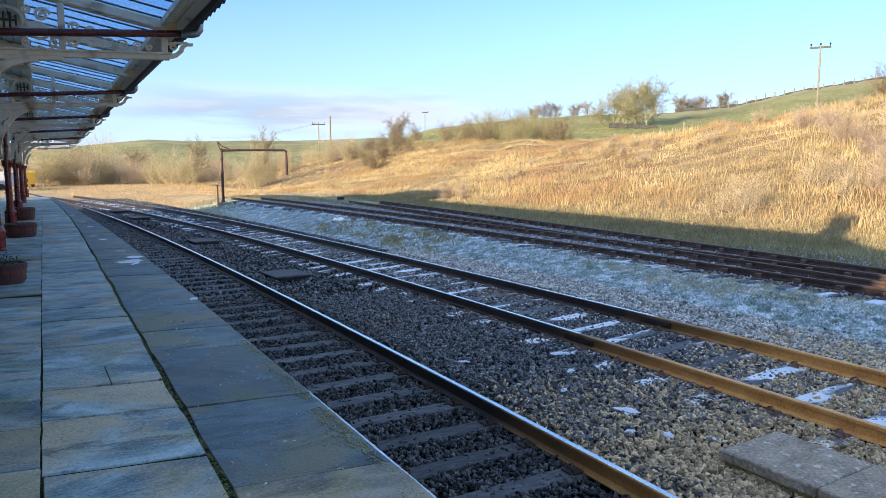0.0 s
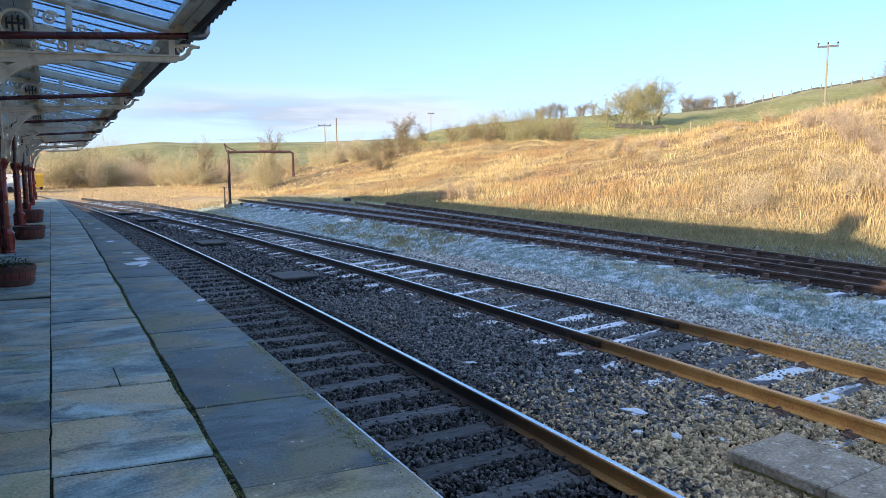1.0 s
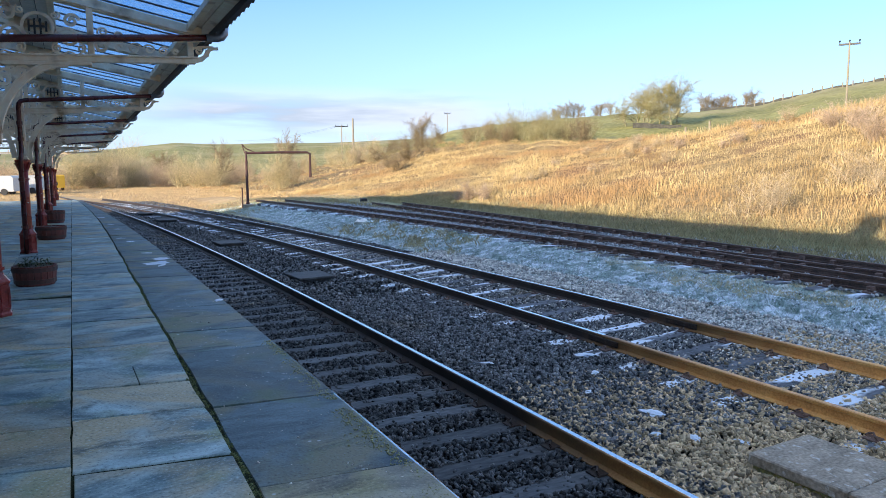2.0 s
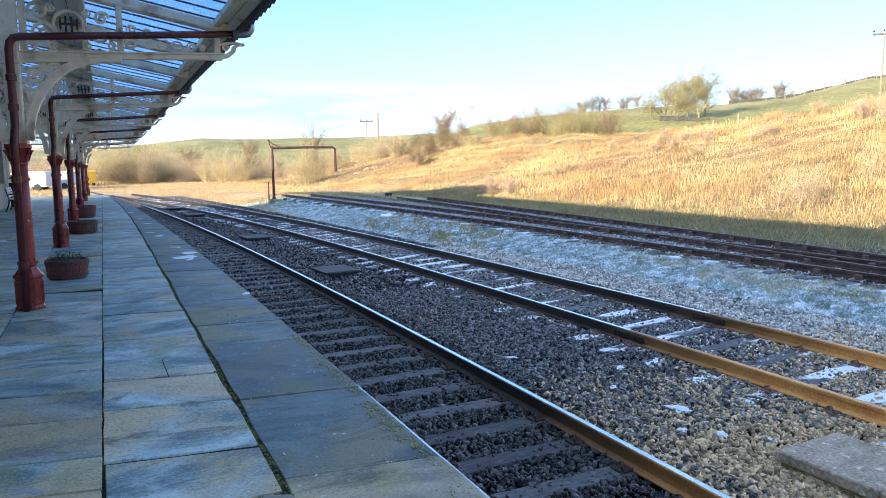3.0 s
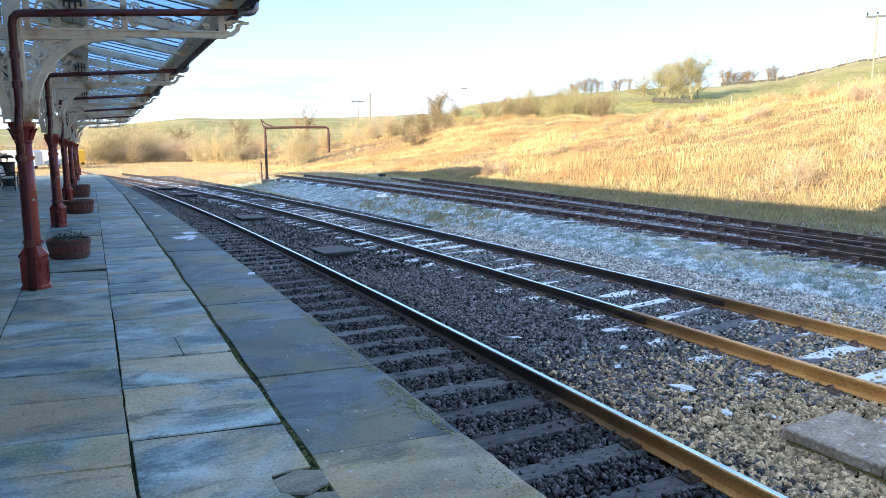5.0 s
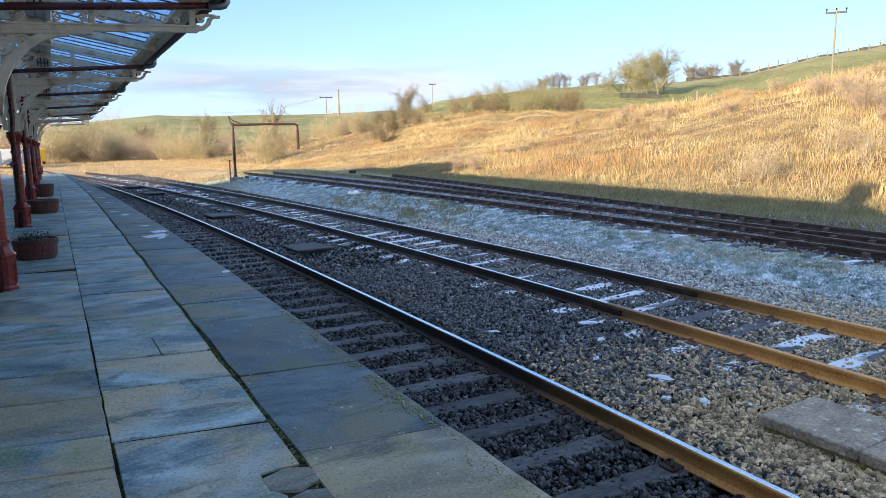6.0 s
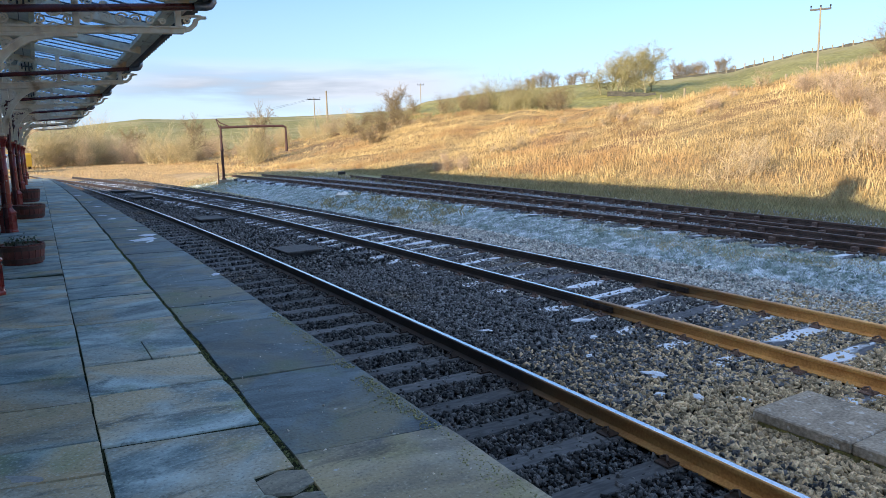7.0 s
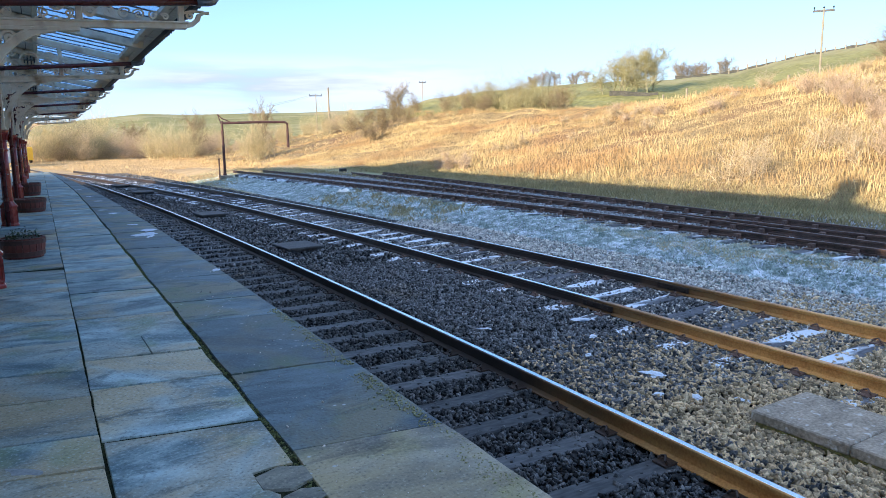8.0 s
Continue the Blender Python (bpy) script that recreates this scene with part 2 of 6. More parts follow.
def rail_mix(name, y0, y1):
    """Dark rail turning to orange rust nearer than y0, warm light painted in."""
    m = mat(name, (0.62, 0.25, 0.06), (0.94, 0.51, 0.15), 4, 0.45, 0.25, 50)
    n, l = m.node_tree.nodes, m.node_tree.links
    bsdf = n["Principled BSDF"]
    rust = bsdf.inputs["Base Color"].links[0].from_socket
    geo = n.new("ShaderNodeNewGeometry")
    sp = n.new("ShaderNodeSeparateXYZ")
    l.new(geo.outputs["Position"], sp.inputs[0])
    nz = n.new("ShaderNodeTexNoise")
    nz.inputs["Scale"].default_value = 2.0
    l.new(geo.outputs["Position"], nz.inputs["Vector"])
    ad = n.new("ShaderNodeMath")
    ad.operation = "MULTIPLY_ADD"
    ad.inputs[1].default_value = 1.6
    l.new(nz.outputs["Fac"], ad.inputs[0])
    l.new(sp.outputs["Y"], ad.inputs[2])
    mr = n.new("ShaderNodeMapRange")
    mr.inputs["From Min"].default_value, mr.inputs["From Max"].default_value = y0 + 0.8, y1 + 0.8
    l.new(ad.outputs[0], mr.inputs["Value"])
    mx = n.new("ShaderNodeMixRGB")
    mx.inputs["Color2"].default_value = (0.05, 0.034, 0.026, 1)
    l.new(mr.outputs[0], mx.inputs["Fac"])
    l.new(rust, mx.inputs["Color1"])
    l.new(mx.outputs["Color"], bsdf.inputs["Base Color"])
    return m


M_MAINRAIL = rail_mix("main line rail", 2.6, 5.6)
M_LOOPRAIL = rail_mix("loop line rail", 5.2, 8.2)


# ---- mesh helpers ----
def link(name, me, material, parent=None, label=""):
    ob = new(name, me)
    if material and not me.materials:
        me.materials.append(material)
    if parent:
        ob.parent = parent
    if label:
        ob["label"] = label
    return ob


def part(name, bm, material, parent=None, label="", smooth=False):
    me = bpy.data.meshes.new(name)
    bm.normal_update()
    bm.to_mesh(me)
    bm.free()
    if smooth:
        me.polygons.foreach_set("use_smooth", [True] * len(me.polygons))
    return link(name, me, material, parent, label)


def thing(name, m, label, category, group="", kind=""):
    ob = new(name)
    ob.empty_display_size = 0.1
    ob.matrix_world = m
    return tagged(ob, label, category, group, kind)


def raw(name, verts, faces, material, parent=None, label="", smooth=False):
    me = bpy.data.meshes.new(name)
    me.from_pydata([tuple(v) for v in verts], [], faces)
    if smooth:
        me.polygons.foreach_set("use_smooth", [True] * len(me.polygons))
    return link(name, me, material, parent, label)


def tri_mesh(name, verts, tris, material, parent=None, label=""):
    """A mesh from arrays of vertices and triangles."""
    me = bpy.data.meshes.new(name)
    verts, tris = np.asarray(verts, np.float32), np.asarray(tris, np.int32)
    me.vertices.add(len(verts))
    me.vertices.foreach_set("co", verts.ravel())
    me.loops.add(len(tris) * 3)
    me.loops.foreach_set("vertex_index", tris.ravel())
    me.polygons.add(len(tris))
    me.polygons.foreach_set("loop_start", np.arange(0, len(tris) * 3, 3, dtype=np.int32))
    me.update(calc_edges=True)
    return link(name, me, material, parent, label)


def box(bm, x0, y0, z0, x1, y1, z1, bevel=0.0, m=None):
    r = bmesh.ops.create_cube(bm, size=1)
    vs = r["verts"]
    bmesh.ops.transform(bm, matrix=Matrix.LocRotScale(((x0 + x1) / 2, (y0 + y1) / 2, (z0 + z1) / 2), None, (abs(x1 - x0), abs(y1 - y0), abs(z1 - z0))), verts=vs)
    if bevel:
        es = list({e for v in vs for e in v.link_edges})
        r = bmesh.ops.bevel(bm, geom=es, offset=bevel, segments=1, affect="EDGES")
        vs = list({v for f in r["faces"] for v in f.verts} | {v for v in vs if v.is_valid})
    if m is not None:
        bmesh.ops.transform(bm, matrix=m, verts=vs)
    return bm


def cyl(bm, p0, p1, r0, r1=None, n=10):
    p0, p1 = Vector(p0), Vector(p1)
    d = p1 - p0
    r = bmesh.ops.create_cone(bm, cap_ends=True, segments=n, radius1=r0, radius2=r0 if r1 is None else r1, depth=d.length)
    bmesh.ops.transform(bm, matrix=Matrix.Translation((p0 + p1) / 2) @ d.to_track_quat("Z", "Y").to_matrix().to_4x4(), verts=r["verts"])
    return bm


def lathe(bm, profile, n=16, turn=0.0):
    """Rings of (radius, height), closed at both ends."""
    rings = []
    for r, z in profile:
        rings.append([bm.verts.new((r * math.cos(turn + 2 * math.pi * i / n), r * math.sin(turn + 2 * math.pi * i / n), z)) for i in range(n)])
    for a, b in zip(rings, rings[1:]):
        for i in range(n):
            bm.faces.new((a[i], a[(i + 1) % n], b[(i + 1) % n], b[i]))
    bm.faces.new(list(reversed(rings[0])))
    bm.faces.new(rings[-1])
    return bm


def sweep(bm, pts, prof, up=(0, 0, 1), closed=True):
    """Sweeps a profile of (side, up) along pts."""
    pts = [Vector(p) for p in pts]
    rings = []
    for i, p in enumerate(pts):
        d = (pts[min(i + 1, len(pts) - 1)] - pts[max(i - 1, 0)]).normalized()
        side = d.cross(Vector(up))
        side = side.normalized() if side.length > 1e-4 else Vector((1, 0, 0))
        u = side.cross(d)
        rings.append([bm.verts.new(p + side * a + u * b) for a, b in prof])
    k = len(prof)
    for a, b in zip(rings, rings[1:]):
        for i in range(k if closed else k - 1):
            bm.faces.new((a[i], a[(i + 1) % k], b[(i + 1) % k], b[i]))
    if closed:
        bm.faces.new(list(reversed(rings[0])))
        bm.faces.new(rings[-1])
    return bm


def circle(r, n=8):
    return [(r * math.cos(2 * math.pi * i / n), r * math.sin(2 * math.pi * i / n)) for i in range(n)]


# ---- ground ----
def smooth(a, b, v):
    t = np.clip((v - a) / (b - a), 0, 1)
    return t * t * (3 - 2 * t)


def ground_z(x, y):
    x, y = np.asarray(x, float), np.asarray(y, float)
    r = np.hypot(x, y)
    az = np.degrees(np.arctan2(x, y))
    near = np.interp(x, [1.5, 6.2, 7.3, 9.0, 10.5, 15.6, 18, 20], [-1.0, -1.0, -0.96, -0.80, -0.445, -0.445, -0.35, -0.22])
    near = near * (1 - smooth(45, 75, y)) + -0.8 * smooth(45, 75, y)
    crest = np.interp(y, [-40, 5, 20, 26, 43, 60, 90, 130, 220], [7.5, 6.2, 5.1, 4.3, 3.0, 2.7, 2.3, 1.6, 0.3])
    foot = 19 - 0.10 * np.maximum(0, y - 42)
    t = np.clip((x - foot) / 19, 0, 1)
    rise = 0.5 * t + 0.5 * t * t * (3 - 2 * t)
    lift = np.interp(az, [0, 10, 16, 20, 25.6, 28.4, 33, 41.6, 47, 51.6, 55.8, 61.7, 75, 100], [0, 0, 1.0, 2.6, 6.3, 9.0, 10.4, 11.7, 11.7, 12.5, 14.8, 16.6, 21, 21])
    f = smooth(42, 150, r)
    z = near + rise * (crest - near + (lift - crest) * f)
    hill = np.interp(az, [-60, -30, 0, 3, 7, 10, 14, 19, 25, 28, 34, 42], [8, 13, 16, 20, 25.5, 24.5, 25, 24, 23.5, 20, 8, 0])
    z = z + hill * smooth(230, 720, r)
    bumps = 0.16 * np.sin(x * 0.9 + 1.7 * np.sin(y * 0.31)) * np.sin(y * 0.63 + 1.3) + 0.10 * np.sin(x * 2.1 + y * 1.1)
    return z + bumps * rise * (1 - 0.5 * f) * 1.6


def ground_at(x, y):
    return float(ground_z(x, y))


gx = np.unique(np.concatenate([np.linspace(-700, -30, 26), np.linspace(-30, 1.3, 14), np.linspace(1.5, 24, 60), np.linspace(24, 60, 60), np.linspace(60, 160, 50), np.linspace(160, 1500, 50)]))
gy = np.unique(np.concatenate([np.linspace(-400, -20, 16), np.linspace(-20, 70, 120), np.linspace(70, 200, 70), np.linspace(200, 2400, 70)]))
GX, GY = np.meshgrid(gx, gy)
GZ = ground_z(GX, GY)
nx, ny = len(gx), len(gy)
gi = (np.arange(ny - 1)[:, None] * nx + np.arange(nx - 1)[None, :]).ravel()
ground = tri_mesh("ground", np.stack([GX, GY, GZ], -1).reshape(-1, 3), np.concatenate([np.stack([gi, gi + 1, gi + nx + 1], 1), np.stack([gi, gi + nx + 1, gi + nx], 1)]), M_GROUND)
ground.data.polygons.foreach_set("use_smooth", [True] * len(ground.data.polygons))
tagged(ground, "rough grass cutting and fields rising to hills", "ground", kind="structure")


# ---- tracks ----
def bend(k, y, y0=4.0):
    return -k * max(0.0, y - y0) ** 2


def main_x(y):
    return 3.05 + bend(0.00107, y)


def loop_x(y):
    return 7.29 + bend(0.0018, y)


def siding_x(y):
    return 12.17 + bend(0.0011, y, 10)


def spur_x(y):
    return siding_x(y) + max(0.0, 0.118 * (y - 1.0)) + 0.02


RAIL = [(-0.07, 0), (-0.07, 0.012), (-0.009, 0.03), (-0.009, 0.108), (-0.035, 0.122), (-0.036, 0.150), (-0.026, 0.159), (0.026, 0.159), (0.036, 0.150), (0.035, 0.122), (0.009, 0.108), (0.009, 0.03), (0.07, 0.012), (0.07, 0)]
BULL = [(-0.03, 0.02), (-0.03, 0.05), (-0.01, 0.062), (-0.01, 0.11), (-0.034, 0.124), (-0.034, 0.160), (0.034, 0.160), (0.034, 0.124), (0.01, 0.11), (0.01, 0.062), (0.03, 0.05), (0.03, 0.02)]


def rail_piece(name, xf, off, top, y0, y1, material, parent, prof=RAIL, shine=True, label=""):
    ys = np.linspace(y0, y1, max(2, int((y1 - y0) / 1.5)))
    pts = [(xf(y) + off, y, top - 0.159) for y in ys]
    rail = part(name, sweep(bmesh.new(), pts, prof), material, parent, label)
    if shine:
        part("rail_head", sweep(bmesh.new(), [(p[0], p[1], p[2] + 0.1595) for p in pts], [(-0.026, 0), (-0.022, 0.0015), (0.022, 0.0015), (0.026, 0)]), M_STEEL, rail, "polished running surface")
    return rail


def sleepers(xf, zmid, tilt, ys, material, track, size=(2.6, 0.25, 0.13), clips=None, clip_to=14.0, fix=0.753):
    bm = bmesh.new()
    box(bm, -size[0] / 2, -size[1] / 2, -size[2], size[0] / 2, size[1] / 2, 0, 0.012)
    shared = None
    rnd = random.Random(3)
    for y in ys:
        if shared is None:
            ob = part("sleeper", bm, material, track)
            shared = ob.data
        else:
            ob = link("sleeper", shared, None, track)
        slope = (xf(y + 0.1) - xf(y - 0.1)) / 0.2
        ob.matrix_local = pose(xf(y), y, zmid, 0, -tilt, -math.degrees(slope) + rnd.uniform(-0.6, 0.6))
        if clips and y < clip_to:
            for s in (-fix, fix):
                cl = link("rail_clip", clips, None, ob)
                cl.location = (s, 0, 0)
    return shared


def clip_mesh(name, material, tall=0.05, wide=0.19):
    bm = bmesh.new()
    box(bm, -wide, -0.07, 0.001, wide, 0.07, 0.018, 0.004)
    for s in (-1, 1):
        sweep(bm, [(s * (wide - 0.03), -0.06, 0.02), (s * (wide - 0.02), -0.05, tall), (s * (wide - 0.07), 0.0, tall + 0.012), (s * (wide - 0.085), 0.05, tall * 0.8), (s * (wide - 0.05), 0.06, 0.03)], circle(0.011, 5))
    me = bpy.data.meshes.new(name)
    bm.to_mesh(me)
    bm.free()
    me.materials.append(material)
    return me


def chair_mesh(name, material):
    bm = bmesh.new()
    box(bm, -0.17, -0.1, 0.001, 0.17, 0.1, 0.035, 0.008)
    for s in (-1, 1):
        box(bm, s * 0.04, -0.06, 0.03, s * 0.12, 0.06, 0.12, 0.012)
        cyl(bm, (s * 0.14, 0, 0.03), (s * 0.14, 0, 0.07), 0.02, n=6)
    me = bpy.data.meshes.new(name)
    bm.to_mesh(me)
    bm.free()
    me.materials.append(material)
    return me


M_CHAIR = mat("rusty iron chair", (0.09, 0.05, 0.038), (0.24, 0.145, 0.105), 6, 0.6, 0.3, 50)
clip_a, clip_b = clip_mesh("rail_clip", M_DARKRAIL), clip_mesh("rusty_rail_clip", M_CHAIR)
chair_a = chair_mesh("rail_chair", M_CHAIR)
TOP = -0.70
main = thing("railway_track", pose(0, 0, 0), "plain running line beside the platform with worn bright rails", "railway track", "railway tracks")
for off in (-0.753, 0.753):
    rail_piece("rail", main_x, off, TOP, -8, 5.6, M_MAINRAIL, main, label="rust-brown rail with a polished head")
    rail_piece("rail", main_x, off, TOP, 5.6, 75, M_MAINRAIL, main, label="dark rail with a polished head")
sleepers(main_x, -0.86, 0, np.arange(-7.84, 62, 0.64), M_SLEEPER, main, size=(2.6, 0.23, 0.13), clips=clip_a)
loop = thing("railway_track", pose(0, 0, 0), "second running line with frosted sleepers and rusty rails", "railway track", "railway tracks")
CANT = 0.085
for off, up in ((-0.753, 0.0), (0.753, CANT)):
    rail_piece("rail", loop_x, off, TOP + up, -8, 7.55, M_LOOPRAIL, loop, shine=False, label="rusty rail, warm light in its orange")
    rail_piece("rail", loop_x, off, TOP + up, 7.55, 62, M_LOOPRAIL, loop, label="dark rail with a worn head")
    bm = bmesh.new()
    for s in (-1, 1):
        box(bm, loop_x(7.55) + off + s * 0.03 - 0.016, 7.25, TOP + up - 0.125, loop_x(7.55) + off + s * 0.03 + 0.016, 7.85, TOP + up - 0.045, 0.006)
    for q in (-0.22, -0.08, 0.08, 0.22):
        cyl(bm, (loop_x(7.55) + off - 0.065, 7.55 + q, TOP + up - 0.085), (loop_x(7.55) + off + 0.065, 7.55 + q, TOP + up - 0.085), 0.014, n=6)
    part("fishplate", bm, M_DARKRAIL, loop, "bolted steel fishplate")
sleepers(loop_x, -0.86 + CANT / 2, math.degrees(math.atan(CANT / 1.506)), np.arange(-7.4, 58, 0.74), M_FROSTSLP, loop, clips=clip_b)
SID = -0.25
for xf, nm, rails in ((siding_x, "disused siding track with rusty chaired rails", ((-0.753, 44.5), (0.753, 43.5))), (spur_x, "diverging siding track with rusty chaired rails", ((-0.753, 37), (0.753, 36)))):
    sid = thing("siding_track", pose(0, 0, 0), nm, "railway track", "railway tracks")
    for off, far in rails:
        rail_piece("rail", xf, off, SID, -8, far, M_SIDRAIL, sid, BULL, shine=False)
    sleepers(xf, SID - 0.155, 0, np.arange(-7.7 if xf is siding_x else 9.1, 43 if xf is siding_x else 36, 0.76), M_FROSTSLP if xf is siding_x else M_SLEEPER, sid, clips=chair_a, clip_to=36)

# ---- platform ----
def edge_x(y):
    return 1.626 + bend(0.0009, y, 5.0)


PEND = 44.0
platform = tagged(new("platform"), "sandstone-flagged station platform with mossy joints", "platform", kind="structure")
bm = bmesh.new()
ys = [-14] + list(np.linspace(0, PEND, 40))
left = [bm.verts.new((-3.6, y, -0.012)) for y in ys]
right = [bm.verts.new((edge_x(y) - 0.05, y, -0.012)) for y in ys]
for i in range(len(ys) - 1):
    bm.faces.new((left[i], right[i], right[i + 1], left[i + 1]))
part("joint_bed", bm, M_JOINT, platform, "dark mossy joints")
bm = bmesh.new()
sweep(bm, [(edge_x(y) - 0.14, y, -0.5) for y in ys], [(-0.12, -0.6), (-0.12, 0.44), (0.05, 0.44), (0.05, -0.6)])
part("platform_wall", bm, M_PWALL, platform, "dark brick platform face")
bm = bmesh.new()
ramp_pts = [(-3.6, PEND, 0), (edge_x(PEND), PEND, 0), (edge_x(PEND) - 0.3, PEND + 2.6, -0.85), (-3.6, PEND + 2.6, -0.85)]
lo = [bm.verts.new((x, y, -1.0)) for x, y, z in ramp_pts]
hi = [bm.verts.new(p) for p in ramp_pts]
bm.faces.new(hi)
for i in range(4):
    bm.faces.new((lo[i], lo[(i + 1) % 4], hi[(i + 1) % 4], hi[i]))
part("platform_ramp", bm, M_FLAG, platform)


def flag(x0f, x1f, y0, y1, material, rnd, skew=0.0, gap=0.015, lift=0.0):
    """One stone slab with slightly uneven corners and a softened rim."""
    j = lambda s: rnd.uniform(-s, s)
    gx = gap * 0.42
    c = [(x0f(y0) + gx + j(0.005), y0 + gap + j(0.012)), (x1f(y0) - gx + j(0.005), y0 + gap + skew + j(0.012)), (x1f(y1) - gx + j(0.005), y1 - gap + skew + j(0.012)), (x0f(y1) + gx + j(0.005), y1 - gap + j(0.012))]
    if y0 < 16:          # worn, slightly wavy sides
        wavy = []
        for p, q in zip(c, c[1:] + c[:1]):
            k = max(2, int(math.hypot(q[0] - p[0], q[1] - p[1]) / 0.16))
            if abs(q[1] - p[1]) > 0.3 and abs(q[0] - p[0]) < 0.2:
                fx = x0f if p[0] < (c[0][0] + c[1][0]) / 2 else x1f
                wavy += [(fx(p[1] + (q[1] - p[1]) * i / k) + (gx if fx is x0f else -gx) + (j(0.004) if i else 0), p[1] + (q[1] - p[1]) * i / k) for i in range(k)]
                continue
            for i in range(k):
                wavy.append((p[0] + (q[0] - p[0]) * i / k + (j(0.005) if i else 0), p[1] + (q[1] - p[1]) * i / k + (j(0.005) if i else 0)))
        c = wavy
    return lay_slab(c, material, rnd, lift)


def lay_slab(c, material, rnd, lift=0.0):
    """A stone slab of any outline, with a softened rim and a slight tilt."""
    z = lift + rnd.uniform(-0.003, 0.003)
    n = len(c)
    mx, my = sum(p[0] for p in c) / n, sum(p[1] for p in c) / n
    tilt = (rnd.uniform(-0.004, 0.004), rnd.uniform(-0.004, 0.004))
    top = [(mx + (x - mx) * 0.992, my + (y - my) * 0.992, z + tilt[0] * (x - mx) + tilt[1] * (y - my)) for x, y in c]
    mid = [(x, y, z - 0.008) for x, y in c]
    low = [(x, y, -0.09) for x, y in c]
    faces = [tuple(range(n))] + [(a + o, (a + 1) % n + o, (a + 1) % n + o - n, a + o - n) for o in (n, 2 * n) for a in range(n)]
    return raw("flagstone", top + mid + low, faces, material, platform)


BACK = (-9.6, -8.4, -7.5, -6.1, -5.0, -3.9, -2.6, -1.4, -0.5)


def long_joint(y):
    """The wandering joint between the inner slabs and the edge slabs."""
    return 0.735 + 0.006 * math.sin(1.9 * y) + 0.005 * math.sin(5.3 * y + 1) + (0 if y < 18 else -0.0009 * (y - 18) ** 2)


def flags():
    rnd = random.Random(11)
    inner, mid = (lambda y: -0.10), long_joint
    mid_in = lambda y: mid(y) + 0.020 + 0.012 * max(0.0, math.sin(1.3 * y + 0.5))
    # slabs between the two long joints
    cuts = list(BACK) + [0.7, 1.9, 2.9, 4.20, 5.14, 5.83, 7.24, 7.85, 8.50, 9.23, 9.88, 11.1, 12.44]
    while cuts[-1] < PEND - 1:
        cuts.append(cuts[-1] + rnd.choice((0.6, 0.8, 1.0, 1.3)))
    cuts[-1] = PEND
    for a, b in zip(cuts, cuts[1:]):
        if a == 2.9:             # a corner of this slab is patched with small stones
            lay_slab([(-0.085, 2.91), (0.46, 2.86), (0.575, 3.13), (0.525, 3.23), (0.515, 3.41), (0.62, 3.43), (0.725, 3.42), (0.728, 3.75), (0.73, 4.045), (0.33, 4.11), (-0.088, 4.178)], M_FLAG, rnd)
        elif a == 5.83:
            lay_slab([(-0.09, 5.845), (0.364, 5.78), (0.352, 6.33), (0.360, 6.33), (0.374, 5.78), (0.728, 5.735), (0.73, 7.13), (-0.09, 7.225)], M_FLAG, rnd)
        else:
            flag(inner, mid, a, b, M_FLAG, rnd, -0.13 if a < 13 else -0.05, gap=0.013 if a in (4.20, 5.14) else 0.009)
    # edge slabs
    cuts = list(BACK) + [0.9, 2.1, 3.55, 4.95, 6.58, 7.5, 8.9, 10.1, 11.6]
    while cuts[-1] < PEND - 1:
        cuts.append(cuts[-1] + rnd.choice((0.9, 1.1, 1.4)))
    cuts[-1] = PEND
    # the near edge slabs get the paler, warmer stone
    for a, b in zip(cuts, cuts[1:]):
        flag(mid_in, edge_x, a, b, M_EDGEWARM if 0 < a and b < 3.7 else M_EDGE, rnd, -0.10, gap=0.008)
    # rows towards the building
    xs = [-0.10, -1.0, -2.0, -2.8, -3.6]
    for k in range(4):
        x1, x0 = xs[k], xs[k + 1]
        cuts = list(BACK) + [1.0, 2.4, 3.3, 4.02, 4.47, 5.18, 5.80, 6.62, 7.5, 8.86, 9.7] if k == 0 else list(BACK) + [0.5 + 0.3 * k, 2.0, 3.1, 4.6, 5.7, 7.1, 8.4, 9.4]
        while cuts[-1] < PEND - 1:
            cuts.append(cuts[-1] + rnd.choice((0.7, 0.9, 1.2, 1.5)))
        cuts[-1] = PEND
        for a, b in zip(cuts, cuts[1:]):
            flag(lambda y: x0, lambda y: x1, a, b, M_FLAG, rnd, -0.17 if k == 0 and a < 10 else rnd.uniform(-0.05, 0.05), gap=0.011)


# ---- ballast, grass and frost ----
M_FROSTSTONE = mat("frosted stone", (0.36, 0.335, 0.29), (0.88, 0.83, 0.74), 5, 0.7, 0.3, 50, jitter=0.6, island=True, spec=0.3)
M_STRAW = mat("dry grass ground", (0.15, 0.098, 0.04), (0.50, 0.355, 0.15), 1.1, 0.95, 0.7, 9, c=(0.26, 0.15, 0.065), cscale=0.2, cut=(0.50, 0.66), depth=0.10)
M_FIELD = mat("pasture", (0.20, 0.185, 0.045), (0.42, 0.375, 0.12), 0.08, 0.95, 0.8, 1.6, c=(0.46, 0.37, 0.17), cscale=0.02, cut=(0.50, 0.62), depth=0.3)
M_BLADE = mat("dry grass blades", (0.34, 0.22, 0.085), (0.84, 0.64, 0.30), 0.30, 0.8, 0, 1.5, c=(0.50, 0.31, 0.13), cscale=0.16, cut=(0.49, 0.62), jitter=0.22, island=True)
M_FROSTGRASS = mat("frosted grass blades", (0.18, 0.26, 0.20), (0.60, 0.69, 0.64), 1.2, 0.8, 0, 6, c=(0.93, 0.96, 0.97), cscale=3.6, cut=(0.47, 0.58), jitter=0.5, island=True)
